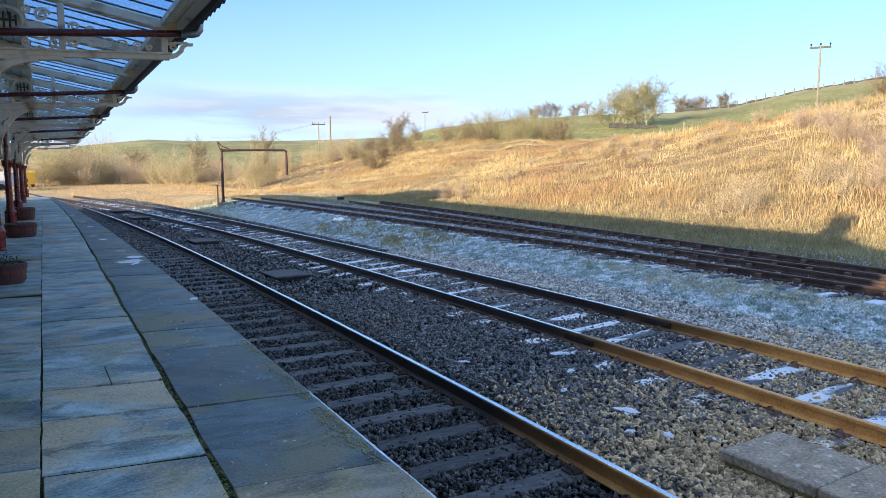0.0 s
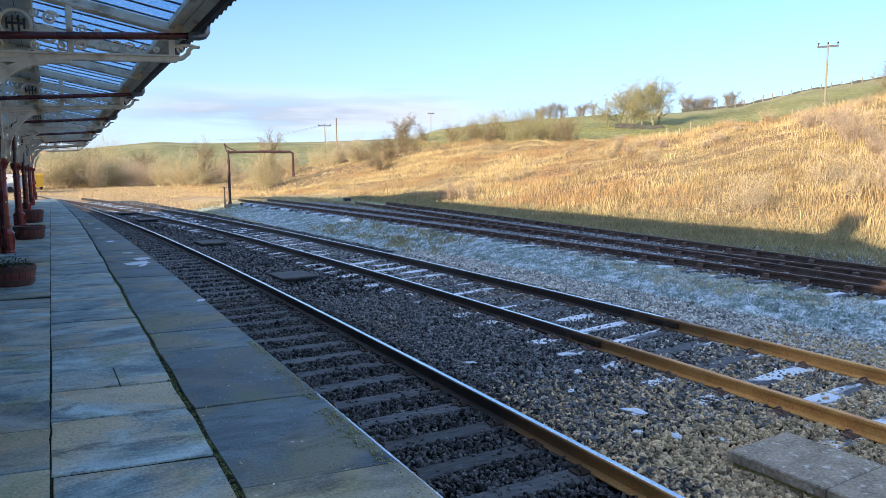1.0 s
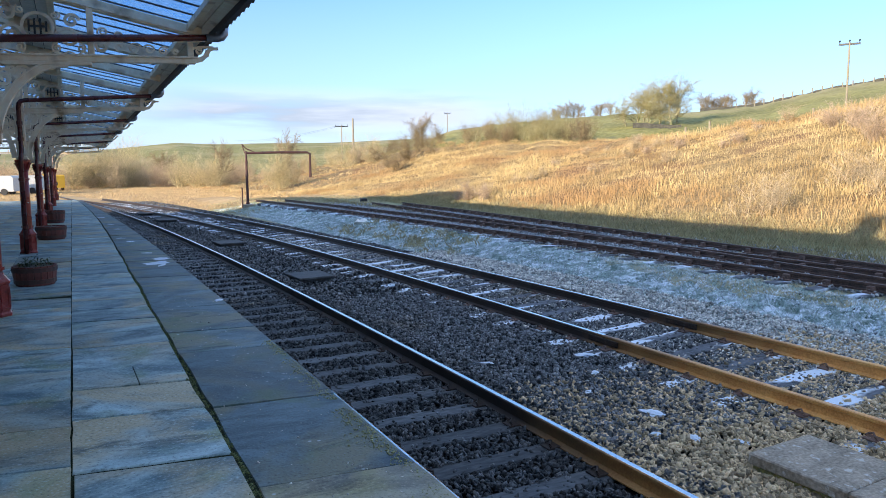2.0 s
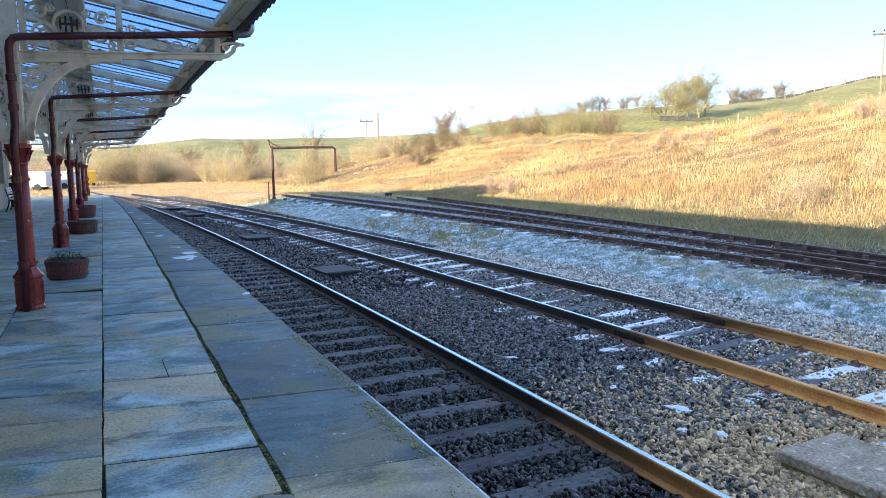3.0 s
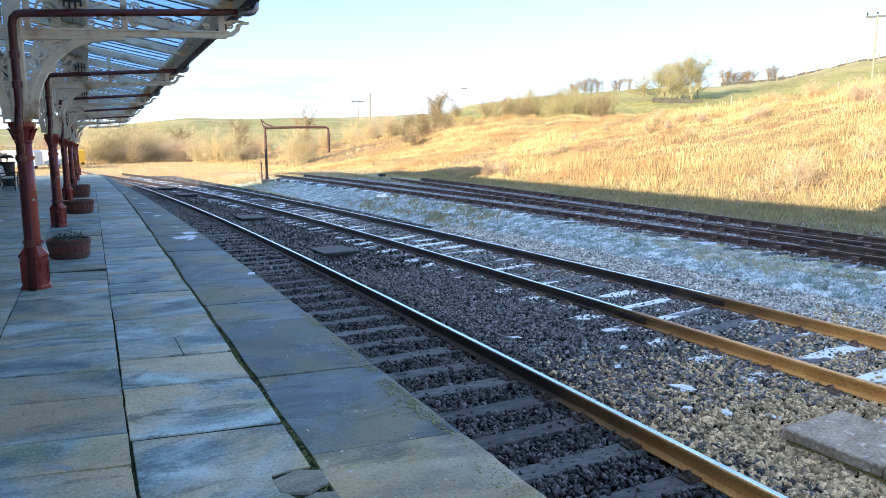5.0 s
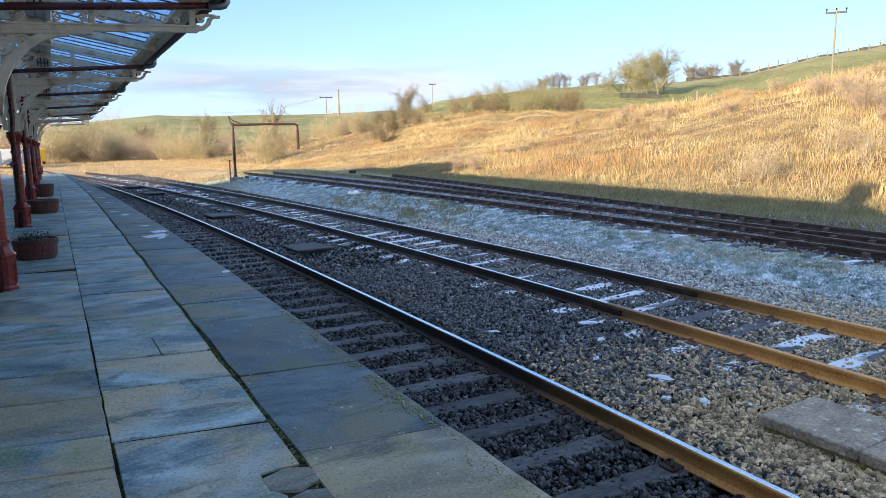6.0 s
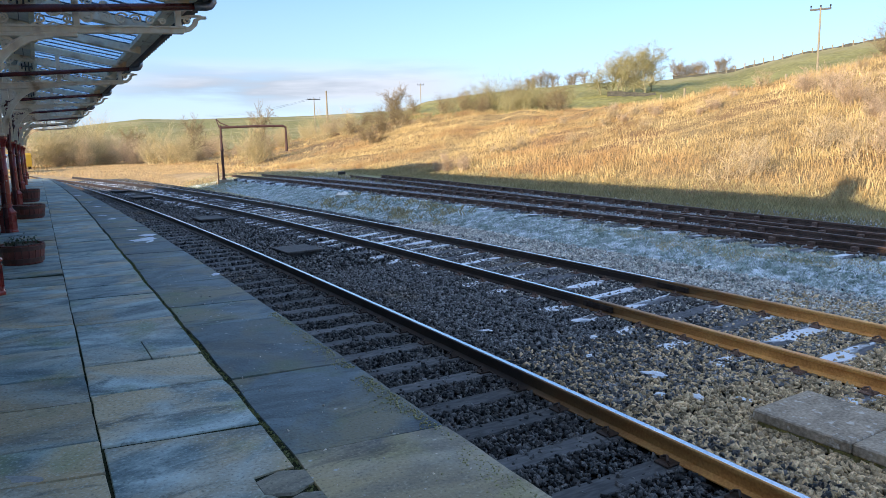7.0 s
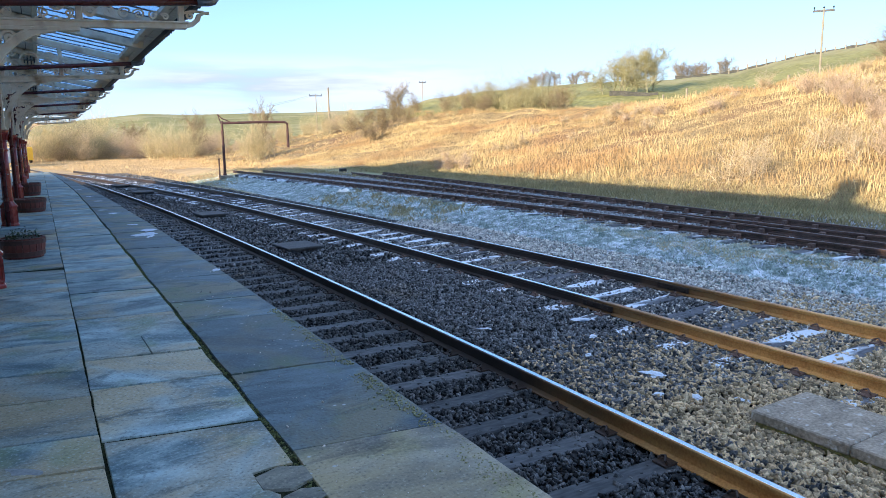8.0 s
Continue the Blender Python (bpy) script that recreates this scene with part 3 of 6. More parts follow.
M_GREENGRASS = mat("green grass blades", (0.27, 0.225, 0.10), (0.50, 0.40, 0.20), 0.8, 0.85, 0, 3, jitter=0.35, island=True)
M_YARD = mat("bleached yard blades", (0.42, 0.275, 0.12), (0.78, 0.57, 0.29), 0.3, 0.8, 0, 1.5, jitter=0.25, island=True)
M_FROSTEARTH = mat("frosted earth", (0.07, 0.11, 0.085), (0.46, 0.54, 0.50), 4, 0.9, 1.0, 30, c=(0.88, 0.92, 0.95), cscale=4.5, cut=(0.49, 0.60), depth=0.06, swirl=0.6)

# the ground's own zones: trackside earth, dry bank, pasture
M_FLAT = mat("bleached yard grass", (0.44, 0.28, 0.115), (0.76, 0.52, 0.24), 0.5, 0.95, 0.6, 6, c=(0.50, 0.31, 0.13), cscale=0.15, cut=(0.5, 0.66), depth=0.08)
for m in (M_STRAW, M_FIELD, M_FROSTEARTH, M_FLAT):
    ground.data.materials.append(m)
tri_c = np.empty(len(ground.data.polygons) * 3)
ground.data.polygons.foreach_get("center", tri_c)
tri_c = tri_c.reshape(-1, 3)
cx, cy = tri_c[:, 0], tri_c[:, 1]
foot_c = 19 - 0.10 * np.maximum(0, cy - 42)
wob = 2.5 * np.sin(cx * 0.31 + cy * 0.17) + 1.5 * np.sin(cy * 0.53)
zone = np.zeros(len(cx), np.int32)
zone[(cx > foot_c - 1.5) | (cy > 47.5 + 0.3 * wob)] = 1
zone[(cy > 47.5 + 0.3 * wob) & (cx < foot_c + 2)] = 4
zone[((cx > foot_c + 20 + 0.5 * wob) & (np.hypot(cx, cy) > 40)) | (cy > 190) | (cx > 90)] = 2
zone[(cx > 8.4) & (cx < 10.9 + 0.2 * wob) & (cy < 44 + wob)] = 3
ground.data.polygons.foreach_set("material_index", zone)

M_DARKSTONE = mat("dark ballast stone", (0.012, 0.012, 0.013), (0.155, 0.155, 0.15), 7, 0.6, 0.3, 60, jitter=0.9, island=True, spec=0.15)
# tan stone, made paler and warmer to carry soft warm light
M_TANSTONE = mat("warm-lit tan ballast stone", (0.32, 0.23, 0.12), (0.78, 0.59, 0.35), 7, 0.65, 0.4, 60, jitter=0.65, island=True, spec=0.4)
M_TUSSOCK = mat("bleached tussock", (0.34, 0.29, 0.15), (0.56, 0.48, 0.28), 1.5, 0.8, 0, 6, jitter=0.3, island=True)
R = np.random.RandomState(5)
CUBE_V = np.array([[-1, -1, -1], [1, -1, -1], [1, 1, -1], [-1, 1, -1], [-1, -1, 1], [1, -1, 1], [1, 1, 1], [-1, 1, 1]], float)
CUBE_T = np.array([[0, 2, 1], [0, 3, 2], [4, 5, 6], [4, 6, 7], [0, 1, 5], [0, 5, 4], [1, 2, 6], [1, 6, 5], [2, 3, 7], [2, 7, 6], [3, 0, 4], [3, 4, 7]])


def random_turns(n):
    q = R.normal(size=(n, 4))
    q /= np.linalg.norm(q, axis=1)[:, None]
    w, x, y, z = q.T
    return np.stack([np.stack([1 - 2 * (y * y + z * z), 2 * (x * y - z * w), 2 * (x * z + y * w)], -1), np.stack([2 * (x * y + z * w), 1 - 2 * (x * x + z * z), 2 * (y * z - x * w)], -1), np.stack([2 * (x * z - y * w), 2 * (y * z + x * w), 1 - 2 * (x * x + y * y)], -1)], 1)


def stones(name, px, py, pz, size, material, label):
    n = len(px)
    v = CUBE_V[None] * (0.40 + 0.60 * R.rand(n, 8, 3)) * (0.5 + 0.65 * R.rand(n, 1, 3)) * np.array([1.2, 0.9, 0.5]) * size[:, None, None] * 0.5
    v = np.einsum("nij,nkj->nki", random_turns(n), v) + np.stack([px, py, pz], -1)[:, None]
    t = (CUBE_T[None] + 8 * np.arange(n)[:, None, None]).reshape(-1, 3)
    return tagged(tri_mesh(name, v.reshape(-1, 3), t, material), label, "ballast", kind="stuff")


def bed_z(px, py):
    lx = np.array([loop_x(b) for b in py])
    d = px - lx
    z = np.where(np.abs(d) < 1.6, -0.875 + (d + 0.753) * CANT / 1.506, np.where(d > 0, np.maximum(-0.775, ground_z(px, py) + 0.03), -0.885))
    mx = np.array([main_x(b) for b in py])
    z = np.where(np.abs(px - mx) < 1.4, z + 0.010 + 0.022 * np.clip((px - mx - 0.75) / 0.2, 0, 1), z)
    return z


def clear_of_sleepers(px, py):
    mx, lx = np.array([main_x(b) for b in py]), np.array([loop_x(b) for b in py])
    a = (np.abs(px - mx - 0.0) < 1.25) & (px - mx < 0.8) & (np.abs((py + 4 + 0.32) % 0.64 - 0.32) < 0.105)
    b = (np.abs(px - lx) < 0.74) & (np.abs((py + 3.7 + 0.37) % 0.74 - 0.37) < 0.13)
    rails = (np.abs(np.abs(px - mx) - 0.753) < 0.075) | (np.abs(np.abs(px - lx) - 0.753) < 0.075)
    keep = (~a | (R.rand(len(px)) < 0.16)) & (~b | (R.rand(len(px)) < 0.16)) & ~rails
    return keep


def ballast(n, x0, x1, y0, y1, s0, s1, name, material, label, fade=False):
    px, py = x0 + (x1 - x0) * R.rand(n), y0 + (y1 - y0) * (R.triangular(0, 0, 1, n) if fade else R.rand(n))
    px = px + np.array([bend(0.0012, b) for b in py])
    k = clear_of_sleepers(px, py) & (px > np.array([edge_x(b) for b in py]) + 0.02)
    px, py = px[k], py[k]
    size = s0 + (s1 - s0) * R.rand(len(px)) ** 1.6
    stones(name, px, py, bed_z(px, py) - 0.008 + 0.018 * R.rand(len(px)), size, material, label)


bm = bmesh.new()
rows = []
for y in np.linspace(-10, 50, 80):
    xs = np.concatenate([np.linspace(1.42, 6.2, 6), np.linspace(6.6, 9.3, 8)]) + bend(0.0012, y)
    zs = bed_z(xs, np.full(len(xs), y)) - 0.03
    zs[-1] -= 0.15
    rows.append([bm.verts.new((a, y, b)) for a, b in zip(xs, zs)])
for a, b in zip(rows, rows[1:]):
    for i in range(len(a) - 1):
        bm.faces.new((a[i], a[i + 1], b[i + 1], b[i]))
tagged(part("ballast_bed", bm, M_BALLAST, smooth=True), "near-black stone bed with the gap shade in its colour", "ballast", kind="structure")
ballast(16000, 1.6, 8.8, -8, 1.6, 0.05, 0.10, "ballast", M_STONE, "loose crushed stone along the running lines")
ballast(36000, 1.6, 4.4, 1.6, 14, 0.035, 0.085, "ballast", M_DARKSTONE, "dark crushed stone in the platform line")
ballast(34000, 4.2, 8.6, 4.6, 13, 0.035, 0.085, "ballast", M_STONE, "loose grey and brown crushed stone between the lines")
ballast(50000, 4.0, 9.3, 0.4, 6.8, 0.04, 0.09, "ballast", M_TANSTONE, "tan crushed stone near the cover slabs, warm light in its colour", True)
ballast(16000, 4.0, 9.3, -8, 0.4, 0.04, 0.09, "ballast", M_TANSTONE, "tan crushed stone beside the cover slabs, warm light in its colour")
ballast(20000, 1.6, 8.8, 13, 30, 0.05, 0.10, "ballast", M_STONE, "loose grey crushed stone between the rails")
ballast(9000, 1.6, 8.8, 30, 58, 0.06, 0.12, "ballast", M_STONE, "loose grey crushed stone between the rails")
ballast(22000, 7.9, 9.5, 1.6, 18, 0.035, 0.08, "ballast", M_FROSTSTONE, "pale frosted stone along the line's shoulder")
ballast(12000, 6.3, 8.3, 2.0, 26, 0.03, 0.07, "ballast", M_FROSTSTONE, "frost-touched stone between the rails")
M_SIDSTONE = mat("siding gravel", (0.14, 0.14, 0.145), (0.60, 0.60, 0.60), 6, 0.7, 0.3, 60, jitter=0.6, island=True, spec=0.3)
n = 42000
px, py = 11.2 + 5.0 * R.rand(n), -6 + 47 * R.rand(n)
stones("ballast", px + np.array([bend(0.0011, b, 10) for b in py]), py, np.where(px < 13.2, -0.418, -0.432) + 0.03 * R.rand(n), 0.04 + 0.05 * R.rand(n), M_SIDSTONE, "dark stone between the siding rails")


def blades(name, px, py, hgt, wid, lean, material, label, category="grass", pz=None, tuft=0):
    """One bent, tapering blade of two triangles at each place."""
    n = len(px)
    pz = ground_z(px, py) - 0.03 if pz is None else pz
    a = R.rand(n) * 2 * math.pi
    side = np.stack([np.cos(a), np.sin(a), np.zeros(n)], -1) * (wid / 2)[:, None]
    b = R.rand(n) * 2 * math.pi
    if tuft:                        # blades of one tuft lean together and share a height
        k = -(-n // tuft)
        b = np.repeat(R.rand(k) * 2 * math.pi, tuft)[:n] + R.normal(size=n) * 0.5
        hgt = hgt * np.repeat(0.35 + 1.15 * R.rand(k) ** 1.5, tuft)[:n]
    tip = np.stack([np.cos(b) * lean * hgt, np.sin(b) * lean * hgt, hgt], -1)
    base = np.stack([px, py, pz], -1)
    mid = base + tip * np.array([0.35, 0.35, 0.6])
    v = np.stack([base - side, base + side, mid + side * 0.7, base + tip], 1)
    i = 4 * np.arange(n)[:, None]
    t = np.concatenate([i + [0, 1, 2], i + [0, 2, 3]])
    return tagged(tri_mesh(name, v.reshape(-1, 3), t, material), label, category, kind="stuff")


def clumped(n, x0, x1, y0, y1, each, spread):
    k = n // each
    cx, cy = x0 + (x1 - x0) * R.rand(k), y0 + (y1 - y0) * R.rand(k)
    return np.repeat(cx, each) + R.normal(size=k * each) * spread, np.repeat(cy, each) + R.normal(size=k * each) * spread


# dry grass on the bank, thickest low down, with reddish stands
px, py = clumped(640000, 17.5, 40.5, -4, 64, 16, 0.20)
keep = px > 19.2 - 0.10 * np.maximum(0, py - 42) + 0.6 * np.sin(py * 1.7)
px, py = px[keep], py[keep]
tall = 0.8 + 0.35 * np.sin(px * 0.45 + 2 * np.sin(py * 0.21)) * np.sin(py * 0.33)
blades("dry_grass", px, py, (0.08 + 0.30 * R.rand(len(px)) ** 1.5) * tall, 0.005 + 0.006 * R.rand(len(px)), 0.04 + 0.24 * R.rand(len(px)), M_BLADE, "tall straw-coloured winter grass in tussocks covering the bank", tuft=16)
px, py = clumped(90000, 14, 75, 55, 125, 10, 0.35)
keep = px < 41 - 0.10 * np.maximum(0, py - 42)
px, py = px[keep], py[keep]
blades("dry_grass", px, py, 0.10 + 0.25 * R.rand(len(px)), 0.015 + 0.02 * R.rand(len(px)), 0.2 + 0.4 * R.rand(len(px)), M_BLADE, "straw-coloured grass on the flat beyond the sidings")
px, py = clumped(210000, -45, 17, 45.5, 125, 9, 0.4)
k = (py > 47.0 + 0.4 * R.rand(len(px))) | (px > 4)
for xf in (main_x, loop_x):
    k &= (np.abs(px - np.array([xf(b) for b in py])) > 1.35) | (py > 76)
for xf in (siding_x, spur_x):
    k &= (np.abs(px - np.array([xf(b) for b in py])) > 1.1) | (py > 61)
px, py = px[k], py[k]
blades("dry_grass", px, py, 0.05 + 0.15 * R.rand(len(px)), 0.015 + 0.02 * R.rand(len(px)), 0.1 + 0.4 * R.rand(len(px)), M_YARD, "short bleached grass over the yard beyond the platform end")
# short green and frosted turf
px, py = clumped(150000, 8.9, 11.0, -6, 46, 14, 0.2)
px = px + np.array([bend(0.0009, b, 12) for b in py])
blades("frosted_grass", px, py, 0.015 + 0.045 * R.rand(len(px)), 0.005 + 0.006 * R.rand(len(px)), 0.5 + 0.7 * R.rand(len(px)), M_FROSTGRASS, "short frosted turf between the tracks", pz=ground_z(px, py) - 0.004)
px, py = clumped(70000, 14.3, 19.8, -4, 44, 12, 0.25)
k = (np.abs(px - np.array([spur_x(b) for b in py])) > 1.0) & (px > np.array([siding_x(b) for b in py]) + 1.0)
blades("green_grass", px[k], py[k], 0.08 + 0.16 * R.rand(k.sum()), 0.006 + 0.007 * R.rand(k.sum()), 0.2 + 0.4 * R.rand(k.sum()), M_GREENGRASS, "damp green turf beside the sidings")
px, py = clumped(1500, 9.0, 10.6, 17, 27, 24, 0.11)
blades("dry_tussock", px, py, 0.08 + 0.15 * R.rand(len(px)), 0.012 + 0.01 * R.rand(len(px)), 0.4 + 0.6 * R.rand(len(px)), M_TUSSOCK, "bleached grass tussocks by the siding")
px, py = clumped(9000, 8, 18, 39, 51, 20, 0.28)
blades("dry_tussock", px, py, 0.05 + 0.12 * R.rand(len(px)), 0.02 + 0.02 * R.rand(len(px)), 0.4 + 0.6 * R.rand(len(px)), M_TUSSOCK, "bleached grass tussocks by the far sidings")
# frost crystals and dark turf crumbs on the verge
for k, size, material, label in ((14000, 0.04, M_ICE, "white hoar frost clinging to the turf"), (1800, 0.035, M_DARKSTONE, "dark earth crumbs between frosted turf")):
    py = -4 + 46 * R.rand(k)
    px = 8.9 + 2.2 * R.rand(k) + np.array([bend(0.0009, b, 12) for b in py])
    keep = np.sin(px * 3.1 + 2 * np.sin(py * 0.9)) + np.sin(py * 1.7 + px) > (-0.3 if material is M_ICE else -1.0)
    px, py = px[keep], py[keep]
    stones("frost_crystals" if material is M_ICE else "turf_crumbs", px, py, ground_z(px, py) + 0.012, size * (0.4 + 0.8 * R.rand(len(px))), material, label)["category"] = "frost" if material is M_ICE else "earth"
# moss and weeds in the platform joints and on its edge
n = 1500
py = 2.2 + 12 * R.rand(n) ** 1.3
px = np.array([long_joint(b) for b in py]) + 0.009 + R.normal(size=n) * 0.010 * (1 + 1.5 * np.abs(np.sin(py * 2.3)))
stones("joint_moss", px, py, np.full(n, -0.012), 0.012 + 0.02 * R.rand(n), M_MOSS, "moss filling the long platform joint")["category"] = "moss"
n = 3600
py = 1.2 + 5.5 * R.rand(n) ** 1.4
px = 1.60 - np.abs(R.normal(size=n)) * 0.20 * np.exp(-(py - 1.2) / 3.5)
k = np.sin(py * 5.1) + 0.6 * np.sin(py * 13 + px * 9) + 0.8 * np.sin(px * 17) > -0.3
stones("edge_moss", px[k], py[k], np.full(k.sum(), -0.001), 0.005 + 0.017 * R.rand(k.sum()) ** 2, M_LICHEN, "moss tufts on the worn platform edge")["category"] = "moss"

n = 260
py = 2.4 + 7 * R.rand(n)
px = 0.8 + 0.78 * R.rand(n)
stones("lichen_specks", px, py, np.full(n, 0.0), 0.006 + 0.016 * R.rand(n) ** 2, M_FROSTSTONE, "pale lichen specks and grit on the platform edge")["category"] = "grit"


# ---- station: canopy, columns, building, planters ----
M_RED = mat("red-brown gloss paint", (0.15, 0.017, 0.013), (0.31, 0.042, 0.03), 3, 0.28, 0.08, 60, c=(0.05, 0.014, 0.012), cscale=5, cut=(0.6, 0.75))
M_MAROON = mat("maroon gloss paint", (0.048, 0.009, 0.008), (0.115, 0.019, 0.016), 3, 0.28, 0.08, 60, c=(0.04, 0.013, 0.011), cscale=5, cut=(0.6, 0.75))
M_CREAM = mat("weathered cream paint", (0.84, 0.66, 0.43), (0.96, 0.85, 0.64), 3, 0.5, 0.2, 14, c=(0.40, 0.24, 0.11), cscale=3.5, cut=(0.56, 0.72))
M_ALLOY = mat("bare metal elbow", (0.20, 0.21, 0.23), (0.36, 0.37, 0.40), 6, 0.4, 0.05, 30, metal=0.8)
M_BOARD = mat("grey roof boards", (0.66, 0.61, 0.53), (0.88, 0.83, 0.74), 2, 0.6, 0.25, 20, squash=(0.3, 2, 1))
M_GUTTER = mat("dark gutter", (0.012, 0.014, 0.018), (0.045, 0.045, 0.05), 4, 0.5, 0.15, 30)
M_WALLST = mat("station sandstone", (0.50, 0.43, 0.32), (0.72, 0.63, 0.49), 2.5, 0.85, 0.35, 22, jitter=0.12)
M_SLATE = mat("roof slate", (0.05, 0.055, 0.065), (0.11, 0.115, 0.13), 2, 0.6, 0.3, 18)
M_TUB = mat("brown tub", (0.085, 0.022, 0.016), (0.19, 0.052, 0.037), 5, 0.5, 0.2, 30, squash=(1, 1, 0.3))
M_HOOP = mat("tub hoop", (0.05, 0.022, 0.018), (0.10, 0.045, 0.035), 5, 0.5, 0.1, 30)
M_SOIL = mat("soil", (0.015, 0.011, 0.008), (0.05, 0.035, 0.025), 20, 0.95, 0.6, 60)
M_PLANT = mat("pot plant", (0.02, 0.035, 0.012), (0.07, 0.10, 0.035), 6, 0.7, 0, 20, jitter=0.4, island=True)
M_BLACK = mat("black paint", (0.012, 0.012, 0.013), (0.03, 0.03, 0.03), 6, 0.45, 0.1, 40)
M_WHITE = mat("white paint", (0.50, 0.50, 0.48), (0.68, 0.68, 0.66), 4, 0.5, 0.05, 30)
M_FRAME = mat("cream frame", (0.45, 0.40, 0.30), (0.62, 0.56, 0.44), 4, 0.5, 0.08, 30)


def glass(name, tint, veil, share, gloss=0.06):
    """Thin dirty glass: mostly clear, a veil of dirt, a little gloss."""
    m = bpy.data.materials.new(name)
    m.use_nodes = True
    n, l = m.node_tree.nodes, m.node_tree.links
    n.clear()
    out = n.new("ShaderNodeOutputMaterial")
    tr, df, gl = n.new("ShaderNodeBsdfTransparent"), n.new("ShaderNodeBsdfTranslucent"), n.new("ShaderNodeBsdfGlossy")
    tr.inputs["Color"].default_value, df.inputs["Color"].default_value = (*tint, 1), (*veil, 1)
    gl.inputs["Roughness"].default_value = 0.08
    nz = n.new("ShaderNodeTexNoise")
    nz.inputs["Scale"].default_value, nz.inputs["Detail"].default_value = 7, 6
    geo = n.new("ShaderNodeNewGeometry")
    l.new(geo.outputs["Position"], nz.inputs["Vector"])
    rg = n.new("ShaderNodeMapRange")
    rg.inputs["From Min"].default_value, rg.inputs["From Max"].default_value = 0.3, 0.7
    rg.inputs["To Min"].default_value, rg.inputs["To Max"].default_value = max(0, share - 0.2), min(1, share + 0.3)
    l.new(nz.outputs["Fac"], rg.inputs["Value"])
    a, b = n.new("ShaderNodeMixShader"), n.new("ShaderNodeMixShader")
    l.new(rg.outputs[0], a.inputs[0])
    l.new(tr.outputs[0], a.inputs[1])
    l.new(df.outputs[0], a.inputs[2])
    b.inputs[0].default_value = gloss
    l.new(a.outputs[0], b.inputs[1])
    l.new(gl.outputs[0], b.inputs[2])
    l.new(b.outputs[0], out.inputs[0])
    return m


M_PANE = glass("dirty roof glass", (0.55, 0.72, 0.88), (0.75, 0.83, 0.90), 0.15)
M_WINDOW = glass("dark window glass", (0.10, 0.11, 0.12), (0.02, 0.02, 0.022), 0.5, 0.12)
BAY = 6.9
FALL = 0.010          # the canopy falls a little towards the far end
COLS = [9.35 + BAY * i for i in range(6)]
CX = -0.85
EAVE_X, EAVE_Z, SLOPE, RIDGE_X = 1.62, 3.39, 0.187, -2.3


def roof_z(x):
    return EAVE_Z + SLOPE * (EAVE_X - x) if x > RIDGE_X else EAVE_Z + SLOPE * (EAVE_X - RIDGE_X) - 0.3 * (RIDGE_X - x)


def spiral(cx, cz, r, turns, start, way=1, y=0.0, n=18):
    pts = []
    for i in range(n + 1):
        t = i / n
        a = start + way * turns * 2 * math.pi * t
        rr = r * (1 - 0.82 * t)
        pts.append((cx + rr * math.cos(a), y, cz + rr * math.sin(a)))
    return pts


def iron(bm, pts, r=0.011):
    return sweep(bm, pts, [(-r, -r * 1.3), (r, -r * 1.3), (r, r * 1.3), (-r, r * 1.3)], up=(0, 1, 0))


